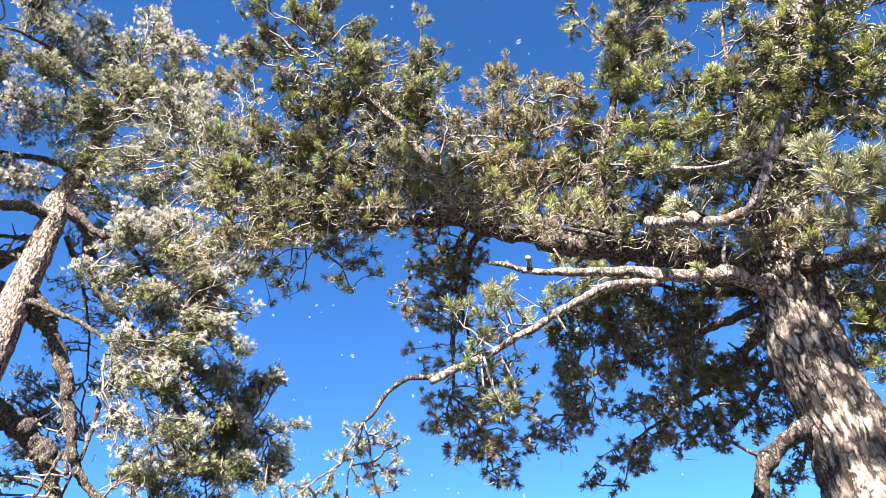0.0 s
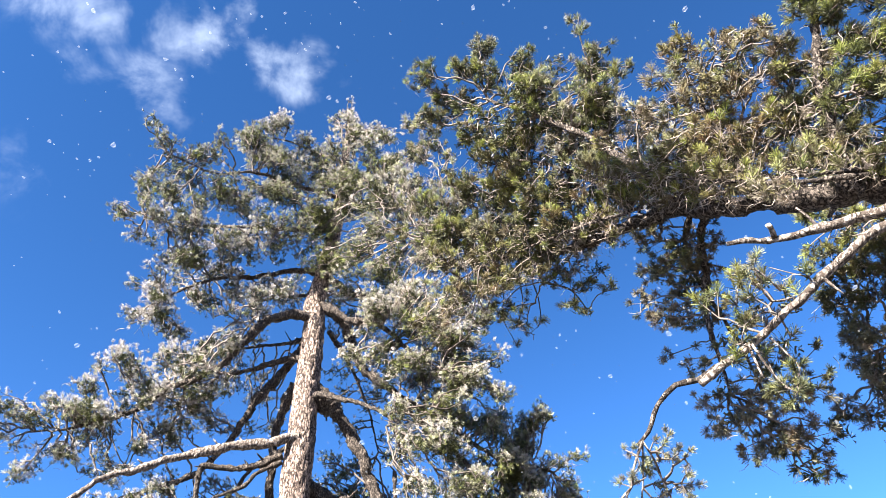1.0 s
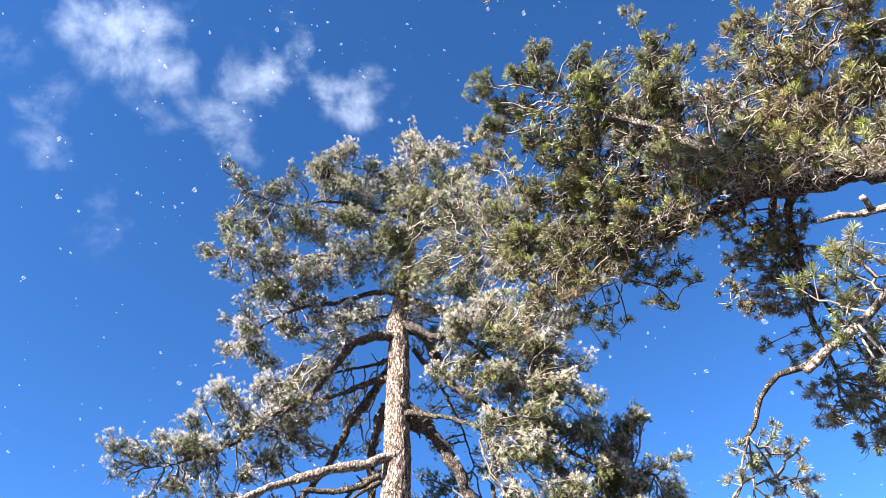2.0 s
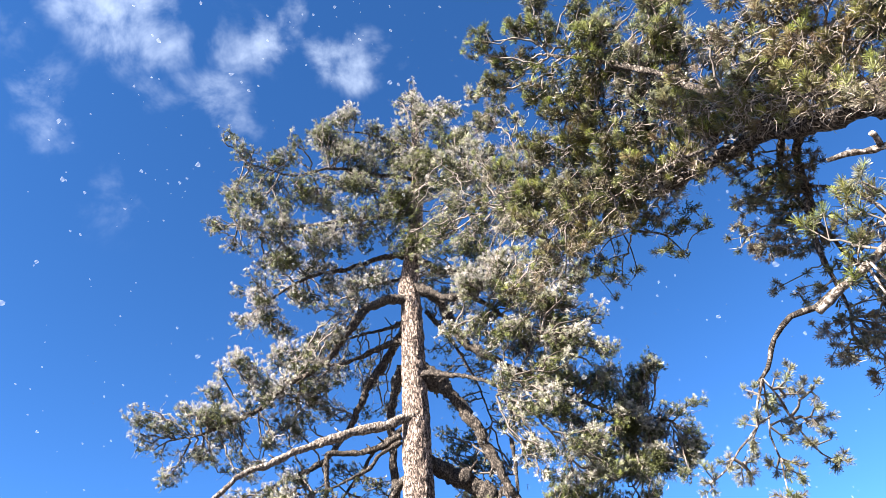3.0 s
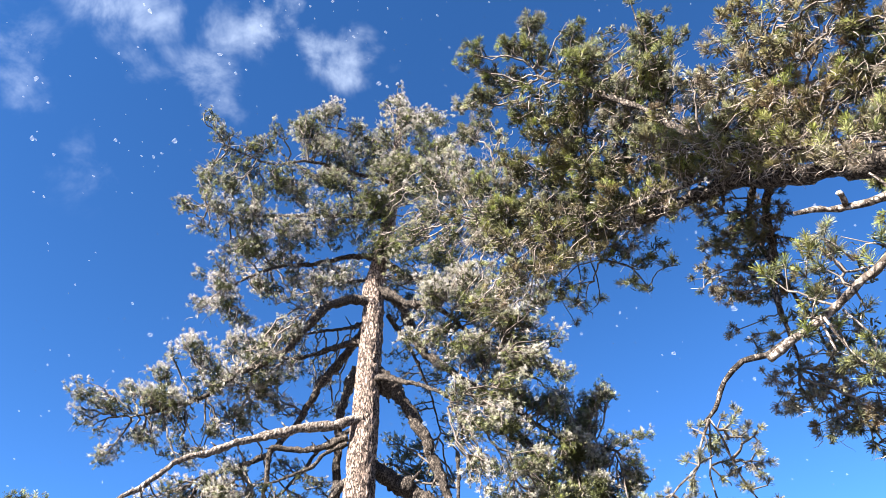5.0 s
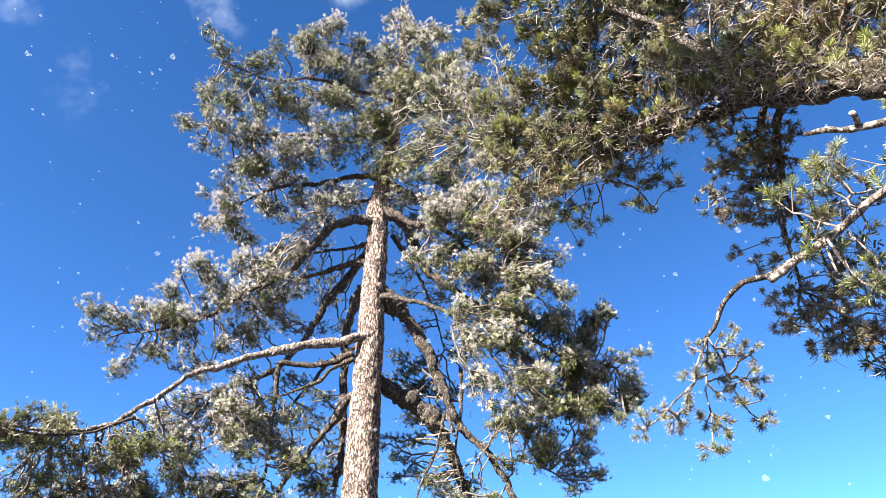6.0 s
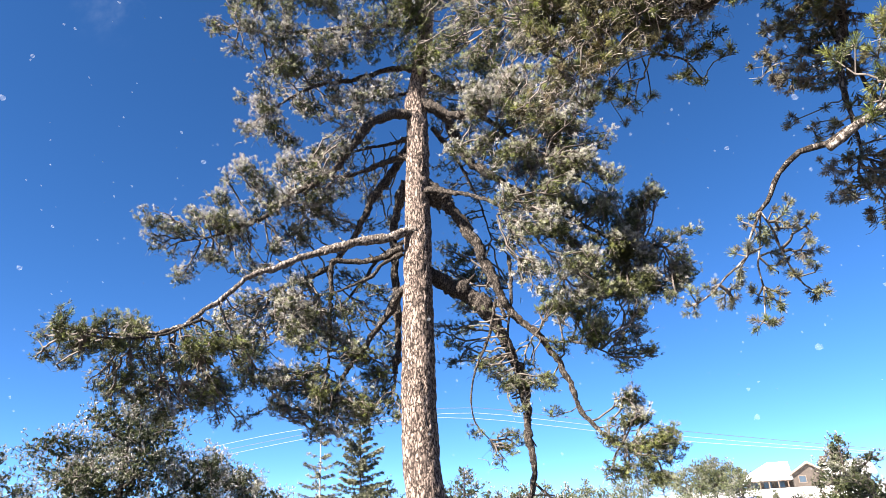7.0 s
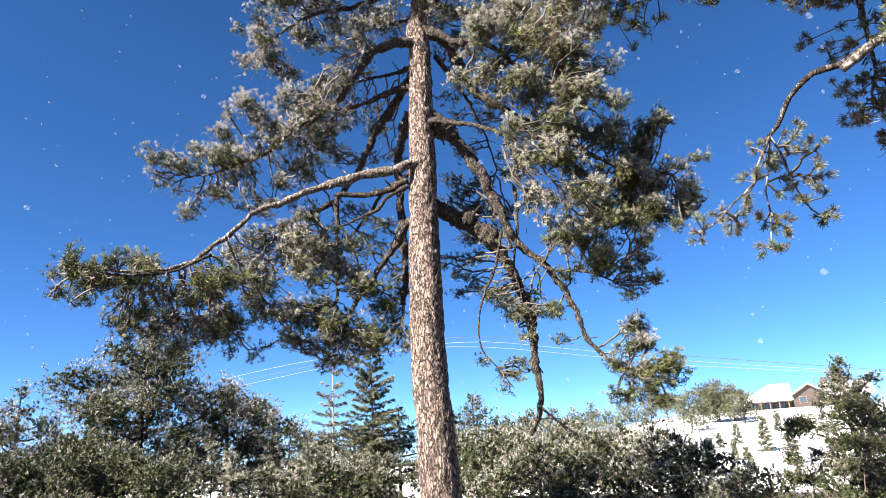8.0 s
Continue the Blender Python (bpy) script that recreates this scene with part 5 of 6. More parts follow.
bough(pine_b, 95, [(3.06, 4.48, 6.48), (2.80, 4.57, 6.84), (2.43, 4.71, 7.19), (2.08, 4.89, 7.45), (1.76, 5.12, 7.62)], 0.03, 0.01,
      [(1.69, 4.88, 7.58, 0.24), (2.06, 4.62, 7.67, 0.24), (2.03, 4.83, 7.24, 0.25), (2.35, 4.54, 7.23, 0.24), (1.77, 5.16, 7.17, 0.22), (2.08, 4.96, 6.82, 0.22), (2.46, 4.27, 7.39, 0.22), (2.36, 4.70, 6.81, 0.22), (2.62, 4.39, 6.81, 0.22), (2.88, 4.29, 6.62, 0.18)], start=0.1, withered=0.1, bare=0.15, core=0.8, tangle=16)
for k, pts in enumerate(([(2.82, 2.90, 4.09), (2.71, 2.86, 4.16), (2.61, 2.84, 4.20), (2.53, 2.89, 4.13), (2.53, 2.98, 4.02)],
                         [(2.90, 2.93, 4.06), (2.75, 2.94, 4.03), (2.63, 2.84, 4.09), (2.59, 2.78, 4.19)],
                         [(2.78, 2.97, 3.95), (2.69, 2.97, 3.96), (2.58, 3.03, 3.90), (2.56, 3.12, 3.81)],
                         [(2.75, 3.08, 3.85), (2.79, 3.05, 3.72), (2.82, 3.03, 3.60), (2.81, 3.10, 3.51)],
                         [(2.61, 3.09, 3.80), (2.69, 3.13, 3.64), (2.75, 3.14, 3.54), (2.80, 3.12, 3.48)])):
    bough(pine_b, 96 + k, pts, 0.008, 0.003, [(*pts[-1], 0.06), (*pts[-2], 0.04)], start=0.4, label="pale hanging twig", rime=0.05, tangle=4, core=0.1, fill=1.0, droop=0.5, width=0.0036, length=0.052, shade_tint=0.75)
bough(pine_b, 102, [(2.47, 3.25, 3.73), (2.39, 3.27, 3.67), (2.32, 3.31, 3.62)], 0.027, 0.021, [], label="pale broken stub")
bough(pine_b, 103, [(2.46, 3.29, 3.745), (2.33, 3.35, 3.68), (2.20, 3.40, 3.66), (2.09, 3.47, 3.56), (2.005, 3.53, 3.40), (1.93, 3.57, 3.325)], 0.020, 0.012, [], label="dark rough-barked end of the arm")
# low boughs at the trunk, darkened in colour as if shaded
bough(pine_b, 65, [(5.11, 2.28, 4.65), (5.32, 2.78, 4.81), (5.44, 3.37, 4.95), (5.50, 4.00, 5.07), (5.41, 4.60, 5.04)], 0.05, 0.012,
      [(5.36, 4.66, 4.98, 0.29), (5.55, 4.27, 5.14, 0.31), (5.61, 3.84, 5.10, 0.31), (5.46, 4.22, 5.38, 0.29), (5.36, 4.65, 5.41, 0.27), (5.28, 4.89, 4.77, 0.26), (5.08, 5.10, 4.47, 0.22), (5.43, 4.72, 4.61, 0.26), (5.56, 3.36, 5.06, 0.29), (5.52, 3.62, 5.31, 0.27), (5.49, 4.01, 5.58, 0.29), (5.37, 4.49, 5.80, 0.27), (5.21, 4.83, 5.68, 0.24), (5.24, 4.94, 4.32, 0.16)], start=0.25, droop=0.5, withered=0.1, spacing=0.13, fill=1.6, core=0.5, shade_tint=0.25, upper=0.0, length=0.056, shank=0.035, spread=(0.2, 1.8), count=64, width=0.0062, tangle=5, heart=12)
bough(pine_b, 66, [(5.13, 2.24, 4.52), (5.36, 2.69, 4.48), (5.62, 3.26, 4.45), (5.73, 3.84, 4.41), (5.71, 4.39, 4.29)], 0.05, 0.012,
      [(5.66, 4.45, 4.24, 0.23), (5.52, 4.78, 4.01, 0.18), (5.78, 4.46, 4.02, 0.17), (5.74, 4.01, 4.35, 0.25), (5.83, 3.88, 4.08, 0.17), (5.67, 4.27, 4.62, 0.26), (5.73, 3.84, 4.66, 0.27), (5.71, 3.50, 4.33, 0.24), (5.62, 3.26, 4.64, 0.28), (5.51, 2.85, 4.48, 0.24), (5.75, 3.63, 4.91, 0.29), (5.62, 4.66, 3.87, 0.12), (5.86, 3.45, 4.00, 0.14)], start=0.25, droop=0.5, withered=0.1, spacing=0.13, fill=1.6, core=0.5, shade_tint=0.25, upper=0.0, length=0.056, shank=0.035, spread=(0.2, 1.8), count=64, width=0.0062, tangle=5, heart=12)
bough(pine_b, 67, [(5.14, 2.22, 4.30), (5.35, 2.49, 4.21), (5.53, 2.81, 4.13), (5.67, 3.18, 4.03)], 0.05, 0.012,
      [(5.63, 3.05, 4.14, 0.24), (5.67, 3.37, 4.04, 0.17), (5.65, 3.00, 3.85, 0.16), (5.51, 3.05, 4.28, 0.22), (5.48, 2.67, 4.11, 0.20), (5.75, 3.63, 4.04, 0.15), (5.52, 2.59, 3.83, 0.13)], start=0.25, droop=0.5, withered=0.1, spacing=0.13, fill=1.6, core=0.5, shade_tint=0.25, upper=0.0, length=0.056, shank=0.035, spread=(0.2, 1.8), count=64, width=0.0062, tangle=5, heart=12)
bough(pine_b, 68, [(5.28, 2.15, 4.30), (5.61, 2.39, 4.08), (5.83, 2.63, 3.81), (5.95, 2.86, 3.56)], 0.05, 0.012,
      [(5.87, 2.80, 3.57, 0.16), (5.85, 2.61, 3.75, 0.15), (5.90, 2.96, 3.48, 0.14), (5.93, 2.66, 3.49, 0.12), (5.76, 2.79, 3.70, 0.13), (5.84, 3.07, 3.40, 0.10)], start=0.25, droop=0.5, withered=0.1, spacing=0.13, fill=1.6, core=0.5, shade_tint=0.25, upper=0.0, length=0.056, shank=0.035, spread=(0.2, 1.8), count=64, width=0.0062, tangle=5, heart=12)
bough(pine_b, 69, [(5.03, 2.11, 3.56), (4.80, 2.25, 3.43), (4.71, 2.43, 3.32), (4.64, 2.56, 3.11), (4.59, 2.65, 2.85)], 0.06, 0.05,
      [], label='stout low branch')


# background trees
def far_pine(x, y, height, wide, seed, frost, label, name="background_pine_tree", fine=1.4, low=0.12, lean=0.0, cone=False, thick=1.0):
    """A bushy pine: trunk, limbs that turn up, rounded needle masses."""
    rng = random.Random(seed)
    z0 = rise(x, y) - 0.1
    ob = tagged(new(name), label, "tree", "background pines")
    top = Vector((x + lean * height, y, z0 + height))
    line = curve_points([(x, y, z0), (x + rng.uniform(-0.1, 0.1), y, z0 + height * 0.4), top * 0.98 + Vector((0, 0, 0.02 * z0))], 0.25)
    v, f = tube(line, lambda t: 0.035 * height * 0.55 * (1 - t) + 0.015, 8, 0.3, seed, 0.01)
    mesh_part("trunk", v, f, LIMB_BARK, ob, True)
    n = int(11 + height * 1.5)
    pads, stems = [], []
    for i in range(n):
        h = low + (0.93 - low) * (i + rng.random() * 0.6) / n
        a = i * 2.4 + rng.uniform(-0.5, 0.5)
        reach = wide * (0.55 + 0.45 * math.sin(math.pi * min(1, 0.18 + 0.82 * h) ** 0.9)) * rng.uniform(0.75, 1.1) * (1.0 if h < 0.6 else (1.05 - h) / 0.45)
        if cone:
            reach = wide * (1.03 - h) ** 0.8 * rng.uniform(0.8, 1.1)
        base = Vector((x + lean * height * h, y, z0 + height * h))
        d = Vector((math.cos(a), math.sin(a), 0))
        pts = [base, base + d * reach * 0.5 + Vector((0, 0, 0.06 * reach)), base + d * reach + Vector((0, 0, 0.32 * reach))]
        lv, lf = tube(curve_points(pts, 0.25), lambda t: 0.016 * height ** 0.7 * (1 - 0.8 * t), 6, 0.3, seed + i)
        mesh_part("limb", lv, lf, LIMB_BARK, ob, True)
        stems += curve_points(pts, 0.35)[1:]
        pads.append((*(pts[2] - d * 0.1 * reach), reach * 0.42 + 0.15))
        pads.append((*(pts[1] + Vector((rng.uniform(-0.3, 0.3) * reach, rng.uniform(-0.3, 0.3) * reach, 0.18 * reach))), reach * 0.42 + 0.12))
    pads.append((*(top - Vector((0, 0, 0.1 * wide))), 0.22 * wide + 0.1))
    foliage(ob, seed, stems + line[len(line) // 3::2], pads, 0.2 * fine, 6, 0.066 * fine, 0.0165 * fine, 0.88 * frost, 0.0, fill=1.2 * thick if fine < 2 else 4.2, stem=0.005, mat=NEEDLES_FAR, gap=0.04, twiggy=False, core=0.4 if fine < 2 else 0.0, core_width=2.4, heart=2, shank=0.06 * fine ** 0.7, upper=0.2, spread=(0.25, 1.0), upright=0.9)
    return ob


def fir(x, y, height, wide, seed, frost, label, step=0.28, pale=False, blade=0.017):
    """A narrow conifer with tiers of level branches."""
    rng = np.random.default_rng(seed)
    z0 = rise(x, y) - 0.1
    ob = tagged(new("fir_tree"), label, "tree", "background firs")
    line = curve_points([(x, y, z0), (x + 0.05, y, z0 + height * 0.5), (x, y, z0 + height)], 0.2)
    v, f = tube(line, lambda t: 0.011 * height * (1 - t) + 0.008, 8, 0.2, seed)
    mesh_part("trunk", v, f, PALE_BARK if pale else LIMB_BARK, ob, True)
    a, b, pos, axis = [], [], [], []
    h = 0.06 * height
    while h < height * 0.985:
        f = h / height
        reach = wide * (1 - f) ** 0.75 + 0.06
        for k in range(6):
            ang = rng.uniform(0, 6.283)
            r = reach * rng.uniform(0.65, 1.12)
            d = np.array([math.cos(ang), math.sin(ang), 0.0])
            p0 = np.array([x, y, z0 + h + rng.uniform(-0.08, 0.08)])
            slope = -0.12 + 0.75 * f ** 3
            last = p0
            m = max(2, int(r / 0.16))
            for i in range(1, m + 1):
                g = i / m
                p = p0 + d * r * g + np.array([0, 0, r * (slope * g + 0.16 * g * g)])
                a.append(last), b.append(p)
                side = np.cross(d, [0, 0, 1.0])
                for s in (-1, 1):
                    q = p + side * s * 0.30 * r * (1 - g * 0.75) * rng.uniform(0.3, 1) + d * 0.06 + np.array([0, 0, rng.uniform(-0.04, 0.02)])
                    a.append(p), b.append(q)
                    pos.append(q), axis.append(q - p + d * 0.05)
                    pos.append((p + q) / 2), axis.append(q - p + d * 0.05)
                pos.append(p), axis.append(d)
                last = p
        h += step * rng.uniform(0.8, 1.25)
    a, b, pos, axis = (np.array(w) for w in (a, b, pos, axis))
    axis = axis / (np.linalg.norm(axis, axis=1, keepdims=True) + 1e-9)
    v, t = prisms(a, b, np.full(len(a), 0.012), np.full(len(a), 0.006))
    soup("branchwork", v, t, TWIG, ob)
    rime = np.clip(0.8 * frost * (0.7 + 0.6 * rng.uniform(-1, 1, len(pos))), 0, 1)
    v, t, s = bursts(rng, pos, axis, 8, 0.11, blade * 1.4, rime, np.zeros(len(pos)), (0.25, 1.1), 0.12)
    soup("foliage", v, t, NEEDLES_FAR, ob, s)
    return ob


PALE_BARK = plain_material("pale_fir_bark", (0.30, 0.27, 0.23), (0.55, 0.50, 0.44), 5, 0.85)


def cable(pts, mat, label):
    line = curve_points(pts, 1.5)
    v, f = tube(line, lambda t: 0.0125, 5, 0.0, 1)
    tagged(mesh_part("power_cable", v, f, mat, None, True), label, "cable", "power cables")


far_pine(-10.72, 23.69, 7.59 - rise(-10.72, 23.69), 2.45, 201, 0.42, 'broad frosted pine standing behind the old pine', thick=1.1)
far_pine(-18.33, 28.63, 5.82 - rise(-18.33, 28.63), 2.06, 202, 0.62, 'bushy pine with rime-frosted needles in the snow')
far_pine(-9.29, 28.53, 5.54 - rise(-9.29, 28.53), 2.36, 203, 0.5, 'round-crowned pine white with rime frost', thick=1.1)
far_pine(-10.65, 19.25, 2.83 - rise(-10.65, 19.25), 1.51, 204, 0.3, 'dark green bushy pine in the snow', thick=1.3)
far_pine(-9.14, 18.91, 2.82 - rise(-9.14, 18.91), 1.33, 205, 0.25, 'dark green bushy pine in the snow')
far_pine(-11.90, 18.50, 2.64 - rise(-11.90, 18.50), 1.30, 206, 0.4, 'dark green bushy pine in the snow')
far_pine(-7.34, 18.60, 2.35 - rise(-7.34, 18.60), 1.30, 207, 0.3, 'dark green bushy pine in the snow')
far_pine(-4.65, 23.54, 2.41 - rise(-4.65, 23.54), 1.44, 208, 0.3, 'dark green bushy pine in the snow')
far_pine(-2.24, 28.91, 4.09 - rise(-2.24, 28.91), 1.44, 209, 0.25, 'dark pine behind the trunk')
far_pine(-3.01, 22.80, 2.13 - rise(-3.01, 22.80), 1.30, 210, 0.35, 'dark green bushy pine in the snow')
far_pine(-5.33, 20.31, 1.97 - rise(-5.33, 20.31), 1.16, 211, 0.3, 'dark green bushy pine in the snow')
fir(-6.35, 24.18, 3.96 - rise(-6.35, 24.18), 0.61, 212, 0.75, 'slender fir with level frosted branches')
far_pine(-8.25, 35.04, 4.21 - rise(-8.25, 35.04), 2.18, 213, 0.45, 'bushy pine with rime-frosted needles in the snow')
far_pine(-5.28, 35.61, 4.01 - rise(-5.28, 35.61), 2.06, 214, 0.35, 'dark green bushy pine in the snow')
far_pine(-16.72, 31.88, 4.74 - rise(-16.72, 31.88), 2.13, 215, 0.45, 'bushy pine with rime-frosted needles in the snow')
fir(-6.61, 18.88, 2.57 - rise(-6.61, 18.88), 0.53, 216, 0.55, 'slender fir with level frosted branches')
fir(-5.78, 18.10, 2.33 - rise(-5.78, 18.10), 0.45, 217, 0.55, 'slender fir with level frosted branches')
fir(-4.83, 27.58, 6.32 - rise(-4.83, 27.58), 1.32, 218, 0.45, 'slender fir with a pale trunk and sparse branches', step=0.42, pale=True)
fir(-3.15, 26.82, 6.62 - rise(-3.15, 26.82), 1.96, 219, 0.2, 'dark fir with drooping level branches', step=0.2, blade=0.03)
fir(-4.52, 21.53, 2.70 - rise(-4.52, 21.53), 0.71, 220, 0.45, 'slender fir with level frosted branches')
far_pine(0.96, 29.98, 4.66 - rise(0.96, 29.98), 1.88, 221, 0.37, 'bushy pine with rime-frosted needles in the snow')
far_pine(2.82, 25.85, 3.50 - rise(2.82, 25.85), 1.71, 222, 0.40, 'bushy pine with rime-frosted needles in the snow')
far_pine(1.05, 20.97, 2.87 - rise(1.05, 20.97), 1.56, 223, 0.43, 'bushy pine with rime-frosted needles in the snow')
far_pine(3.92, 23.68, 3.03 - rise(3.92, 23.68), 1.52, 224, 0.43, 'bushy pine with rime-frosted needles in the snow')
far_pine(2.11, 17.88, 2.25 - rise(2.11, 17.88), 1.32, 225, 0.43, 'bushy pine with rime-frosted needles in the snow')
far_pine(6.37, 26.24, 2.93 - rise(6.37, 26.24), 1.40, 226, 0.43, 'bushy pine with rime-frosted needles in the snow')
far_pine(8.37, 28.81, 3.51 - rise(8.37, 28.81), 1.19, 227, 0.46, 'bushy pine with rime-frosted needles in the snow')
far_pine(4.16, 19.56, 2.37 - rise(4.16, 19.56), 1.41, 228, 0.46, 'bushy pine with rime-frosted needles in the snow')
far_pine(5.51, 19.23, 2.34 - rise(5.51, 19.23), 1.32, 229, 0.50, 'bushy pine with rime-frosted needles in the snow')
far_pine(6.46, 17.87, 2.01 - rise(6.46, 17.87), 1.14, 230, 0.59, 'low shrubby pine white with rime')
far_pine(0.10, 22.00, 2.92 - rise(0.10, 22.00), 1.31, 231, 0.40, 'bushy pine with rime-frosted needles in the snow')
far_pine(5.54, 13.94, 1.24 - rise(5.54, 13.94), 0.62, 232, 0.43, 'bushy pine with rime-frosted needles in the snow', fine=1.0)
far_pine(5.68, 12.80, 1.39 - rise(5.68, 12.80), 0.46, 233, 0.15, 'dark young pine in the snow', fine=1.0)
far_pine(7.51, 12.99, 3.13 - rise(7.51, 12.99), 1.47, 234, 0.25, 'young pine with upswept frosted branches', fine=0.8, low=0.03, cone=True, thick=2.0)
far_pine(9.06, 14.39, 2.54 - rise(9.06, 14.39), 0.83, 235, 0.5, 'bushy pine with rime-frosted needles in the snow')
fir(26.52, 64.78, 4.05 - rise(26.52, 64.78), 0.53, 236, 0.3, 'small fir on the snowy slope', step=0.15, blade=0.05)
fir(25.42, 56.55, 4.21 - rise(25.42, 56.55), 0.60, 237, 0.3, 'small fir on the snowy slope', step=0.15, blade=0.05)
fir(21.82, 44.99, 3.35 - rise(21.82, 44.99), 0.52, 238, 0.3, 'small fir on the snowy slope', step=0.15, blade=0.05)
fir(15.10, 41.33, 2.47 - rise(15.10, 41.33), 0.61, 239, 0.3, 'small fir on the snowy slope', step=0.15, blade=0.05)
fir(17.79, 42.42, 1.78 - rise(17.79, 42.42), 0.28, 240, 0.3, 'small fir on the snowy slope', step=0.15, blade=0.05)
fir(34.12, 72.36, 5.44 - rise(34.12, 72.36), 0.42, 241, 0.3, 'small fir on the snowy slope', step=0.15, blade=0.05)
fir(23.63, 61.63, 3.18 - rise(23.63, 61.63), 0.30, 242, 0.3, 'small fir on the snowy slope', step=0.15, blade=0.05)
fir(20.51, 51.03, 2.14 - rise(20.51, 51.03), 0.25, 243, 0.3, 'small fir on the snowy slope', step=0.15, blade=0.05)
far_pine(32.61, 89.23, 10.00 - rise(32.61, 89.23), 2.59, 244, 0.1, 'distant pine on the snowy ridge', fine=4.0, low=0.05, name='ridge_pine_tree')
far_pine(34.82, 89.46, 10.66 - rise(34.82, 89.46), 2.82, 245, 0.1, 'distant pine on the snowy ridge', fine=4.0, low=0.05, name='ridge_pine_tree')
far_pine(36.85, 89.73, 9.70 - rise(36.85, 89.73), 2.60, 246, 0.1, 'distant pine on the snowy ridge', fine=4.0, low=0.05, name='ridge_pine_tree')
far_pine(35.96, 84.68, 8.77 - rise(35.96, 84.68), 2.04, 247, 0.1, 'distant pine on the snowy ridge', fine=4.0, low=0.05, name='ridge_pine_tree')
far_pine(27.86, 80.31, 8.25 - rise(27.86, 80.31), 1.94, 248, 0.1, 'distant pine on the snowy ridge', fine=4.0, low=0.05, name='ridge_pine_tree')
far_pine(72.52, 162.56, 14.52 - rise(72.52, 162.56), 3.13, 249, 0.1, 'distant pine on the snowy ridge', fine=4.0, low=0.05, name='ridge_pine_tree')
far_pine(75.19, 163.54, 14.22 - rise(75.19, 163.54), 2.75, 250, 0.1, 'distant pine on the snowy ridge', fine=4.0, low=0.05, name='ridge_pine_tree')
far_pine(9.29, 79.46, 7.16 - rise(9.29, 79.46), 2.10, 251, 0.1, 'distant pine on the snowy ridge', fine=4.0, low=0.05, name='ridge_pine_tree')
far_pine(12.31, 84.10, 7.90 - rise(12.31, 84.10), 2.43, 252, 0.1, 'distant pine on the snowy ridge', fine=4.0, low=0.05, name='ridge_pine_tree')
far_pine(15.52, 88.65, 7.90 - rise(15.52, 88.65), 2.34, 253, 0.1, 'distant pine on the snowy ridge', fine=4.0, low=0.05, name='ridge_pine_tree')
far_pine(19.05, 93.07, 8.68 - rise(19.05, 93.07), 2.01, 254, 0.1, 'distant pine on the snowy ridge', fine=4.0, low=0.05, name='ridge_pine_tree')
far_pine(17.79, 78.00, 6.62 - rise(17.79, 78.00), 1.68, 255, 0.1, 'distant pine on the snowy ridge', fine=4.0, low=0.05, name='ridge_pine_tree')
far_pine(28.40, 106.27, 9.96 - rise(28.40, 106.27), 2.56, 256, 0.1, 'distant pine on the snowy ridge', fine=4.0, low=0.05, name='ridge_pine_tree')
far_pine(32.94, 104.95, 10.46 - rise(32.94, 104.95), 2.78, 257, 0.1, 'distant pine on the snowy ridge', fine=4.0, low=0.05, name='ridge_pine_tree')
far_pine(6.31, 79.75, 6.68 - rise(6.31, 79.75), 2.10, 258, 0.1, 'distant pine on the snowy ridge', fine=4.0, low=0.05, name='ridge_pine_tree')
HOUSE = (61.36, 125.84)
HOUSE_TURN = -26.0
cable([(-55.60, 64.30, 4.80), (-34.30, 51.65, 5.92), (-27.08, 47.87, 6.11), (-16.48, 42.95, 6.84), (-7.80, 39.23, 7.56), (0.25, 36.00, 8.17), (6.55, 35.40, 7.37), (12.47, 35.90, 6.57), (23.86, 36.97, 5.35), (32.01, 38.41, 4.72)], CABLE, "thin dark overhead power cable")
cable([(-55.55, 64.34, 4.39), (-34.28, 51.66, 5.67), (-27.05, 47.89, 5.80), (-16.47, 42.95, 6.52), (-7.80, 39.23, 7.30), (0.23, 36.00, 7.89), (6.52, 35.40, 7.13), (12.43, 35.91, 6.30), (23.83, 36.99, 5.20), (31.98, 38.43, 4.60)], PALE_CABLE, "thin pale overhead power cable")
cable([(-55.68, 64.23, 5.41), (-34.34, 51.62, 6.21), (-27.11, 47.86, 6.38), (-16.50, 42.94, 7.16), (-7.80, 39.23, 7.86), (0.22, 36.00, 7.67), (6.49, 35.41, 6.86), (12.40, 35.92, 6.06), (23.82, 37.00, 5.11), (31.96, 38.45, 4.51)], PALE_CABLE, "thin pale overhead power cable")

# house on the hill
def slab(bm, corners, thick):
    """A flat piece: four or three corners, thickened downwards."""
    top = [bm.verts.new(c) for c in corners]
    low = [bm.verts.new((c[0], c[1], c[2] - thick)) for c in corners]
    n = len(corners)
    bm.faces.new(top)
    bm.faces.new(low[::-1])
    for i in range(n):
        j = (i + 1) % n
        bm.faces.new((top[j], top[i], low[i], low[j]))


def box(bm, x0, y0, z0, x1, y1, z1):
    m = Matrix.Translation(((x0 + x1) / 2, (y0 + y1) / 2, (z0 + z1) / 2)) @ Matrix.Diagonal((x1 - x0, y1 - y0, z1 - z0, 1))
    bmesh.ops.create_cube(bm, size=1, matrix=m)


def piece(name, mat, parent, boxes=(), slabs=(), label=""):
    bm = bmesh.new()
    for b in boxes:
        box(bm, *b)
    for corners, thick in slabs:
        slab(bm, corners, thick)
    bmesh.ops.recalc_face_normals(bm, faces=bm.faces)
    return part(name, bm, mat, parent, label)


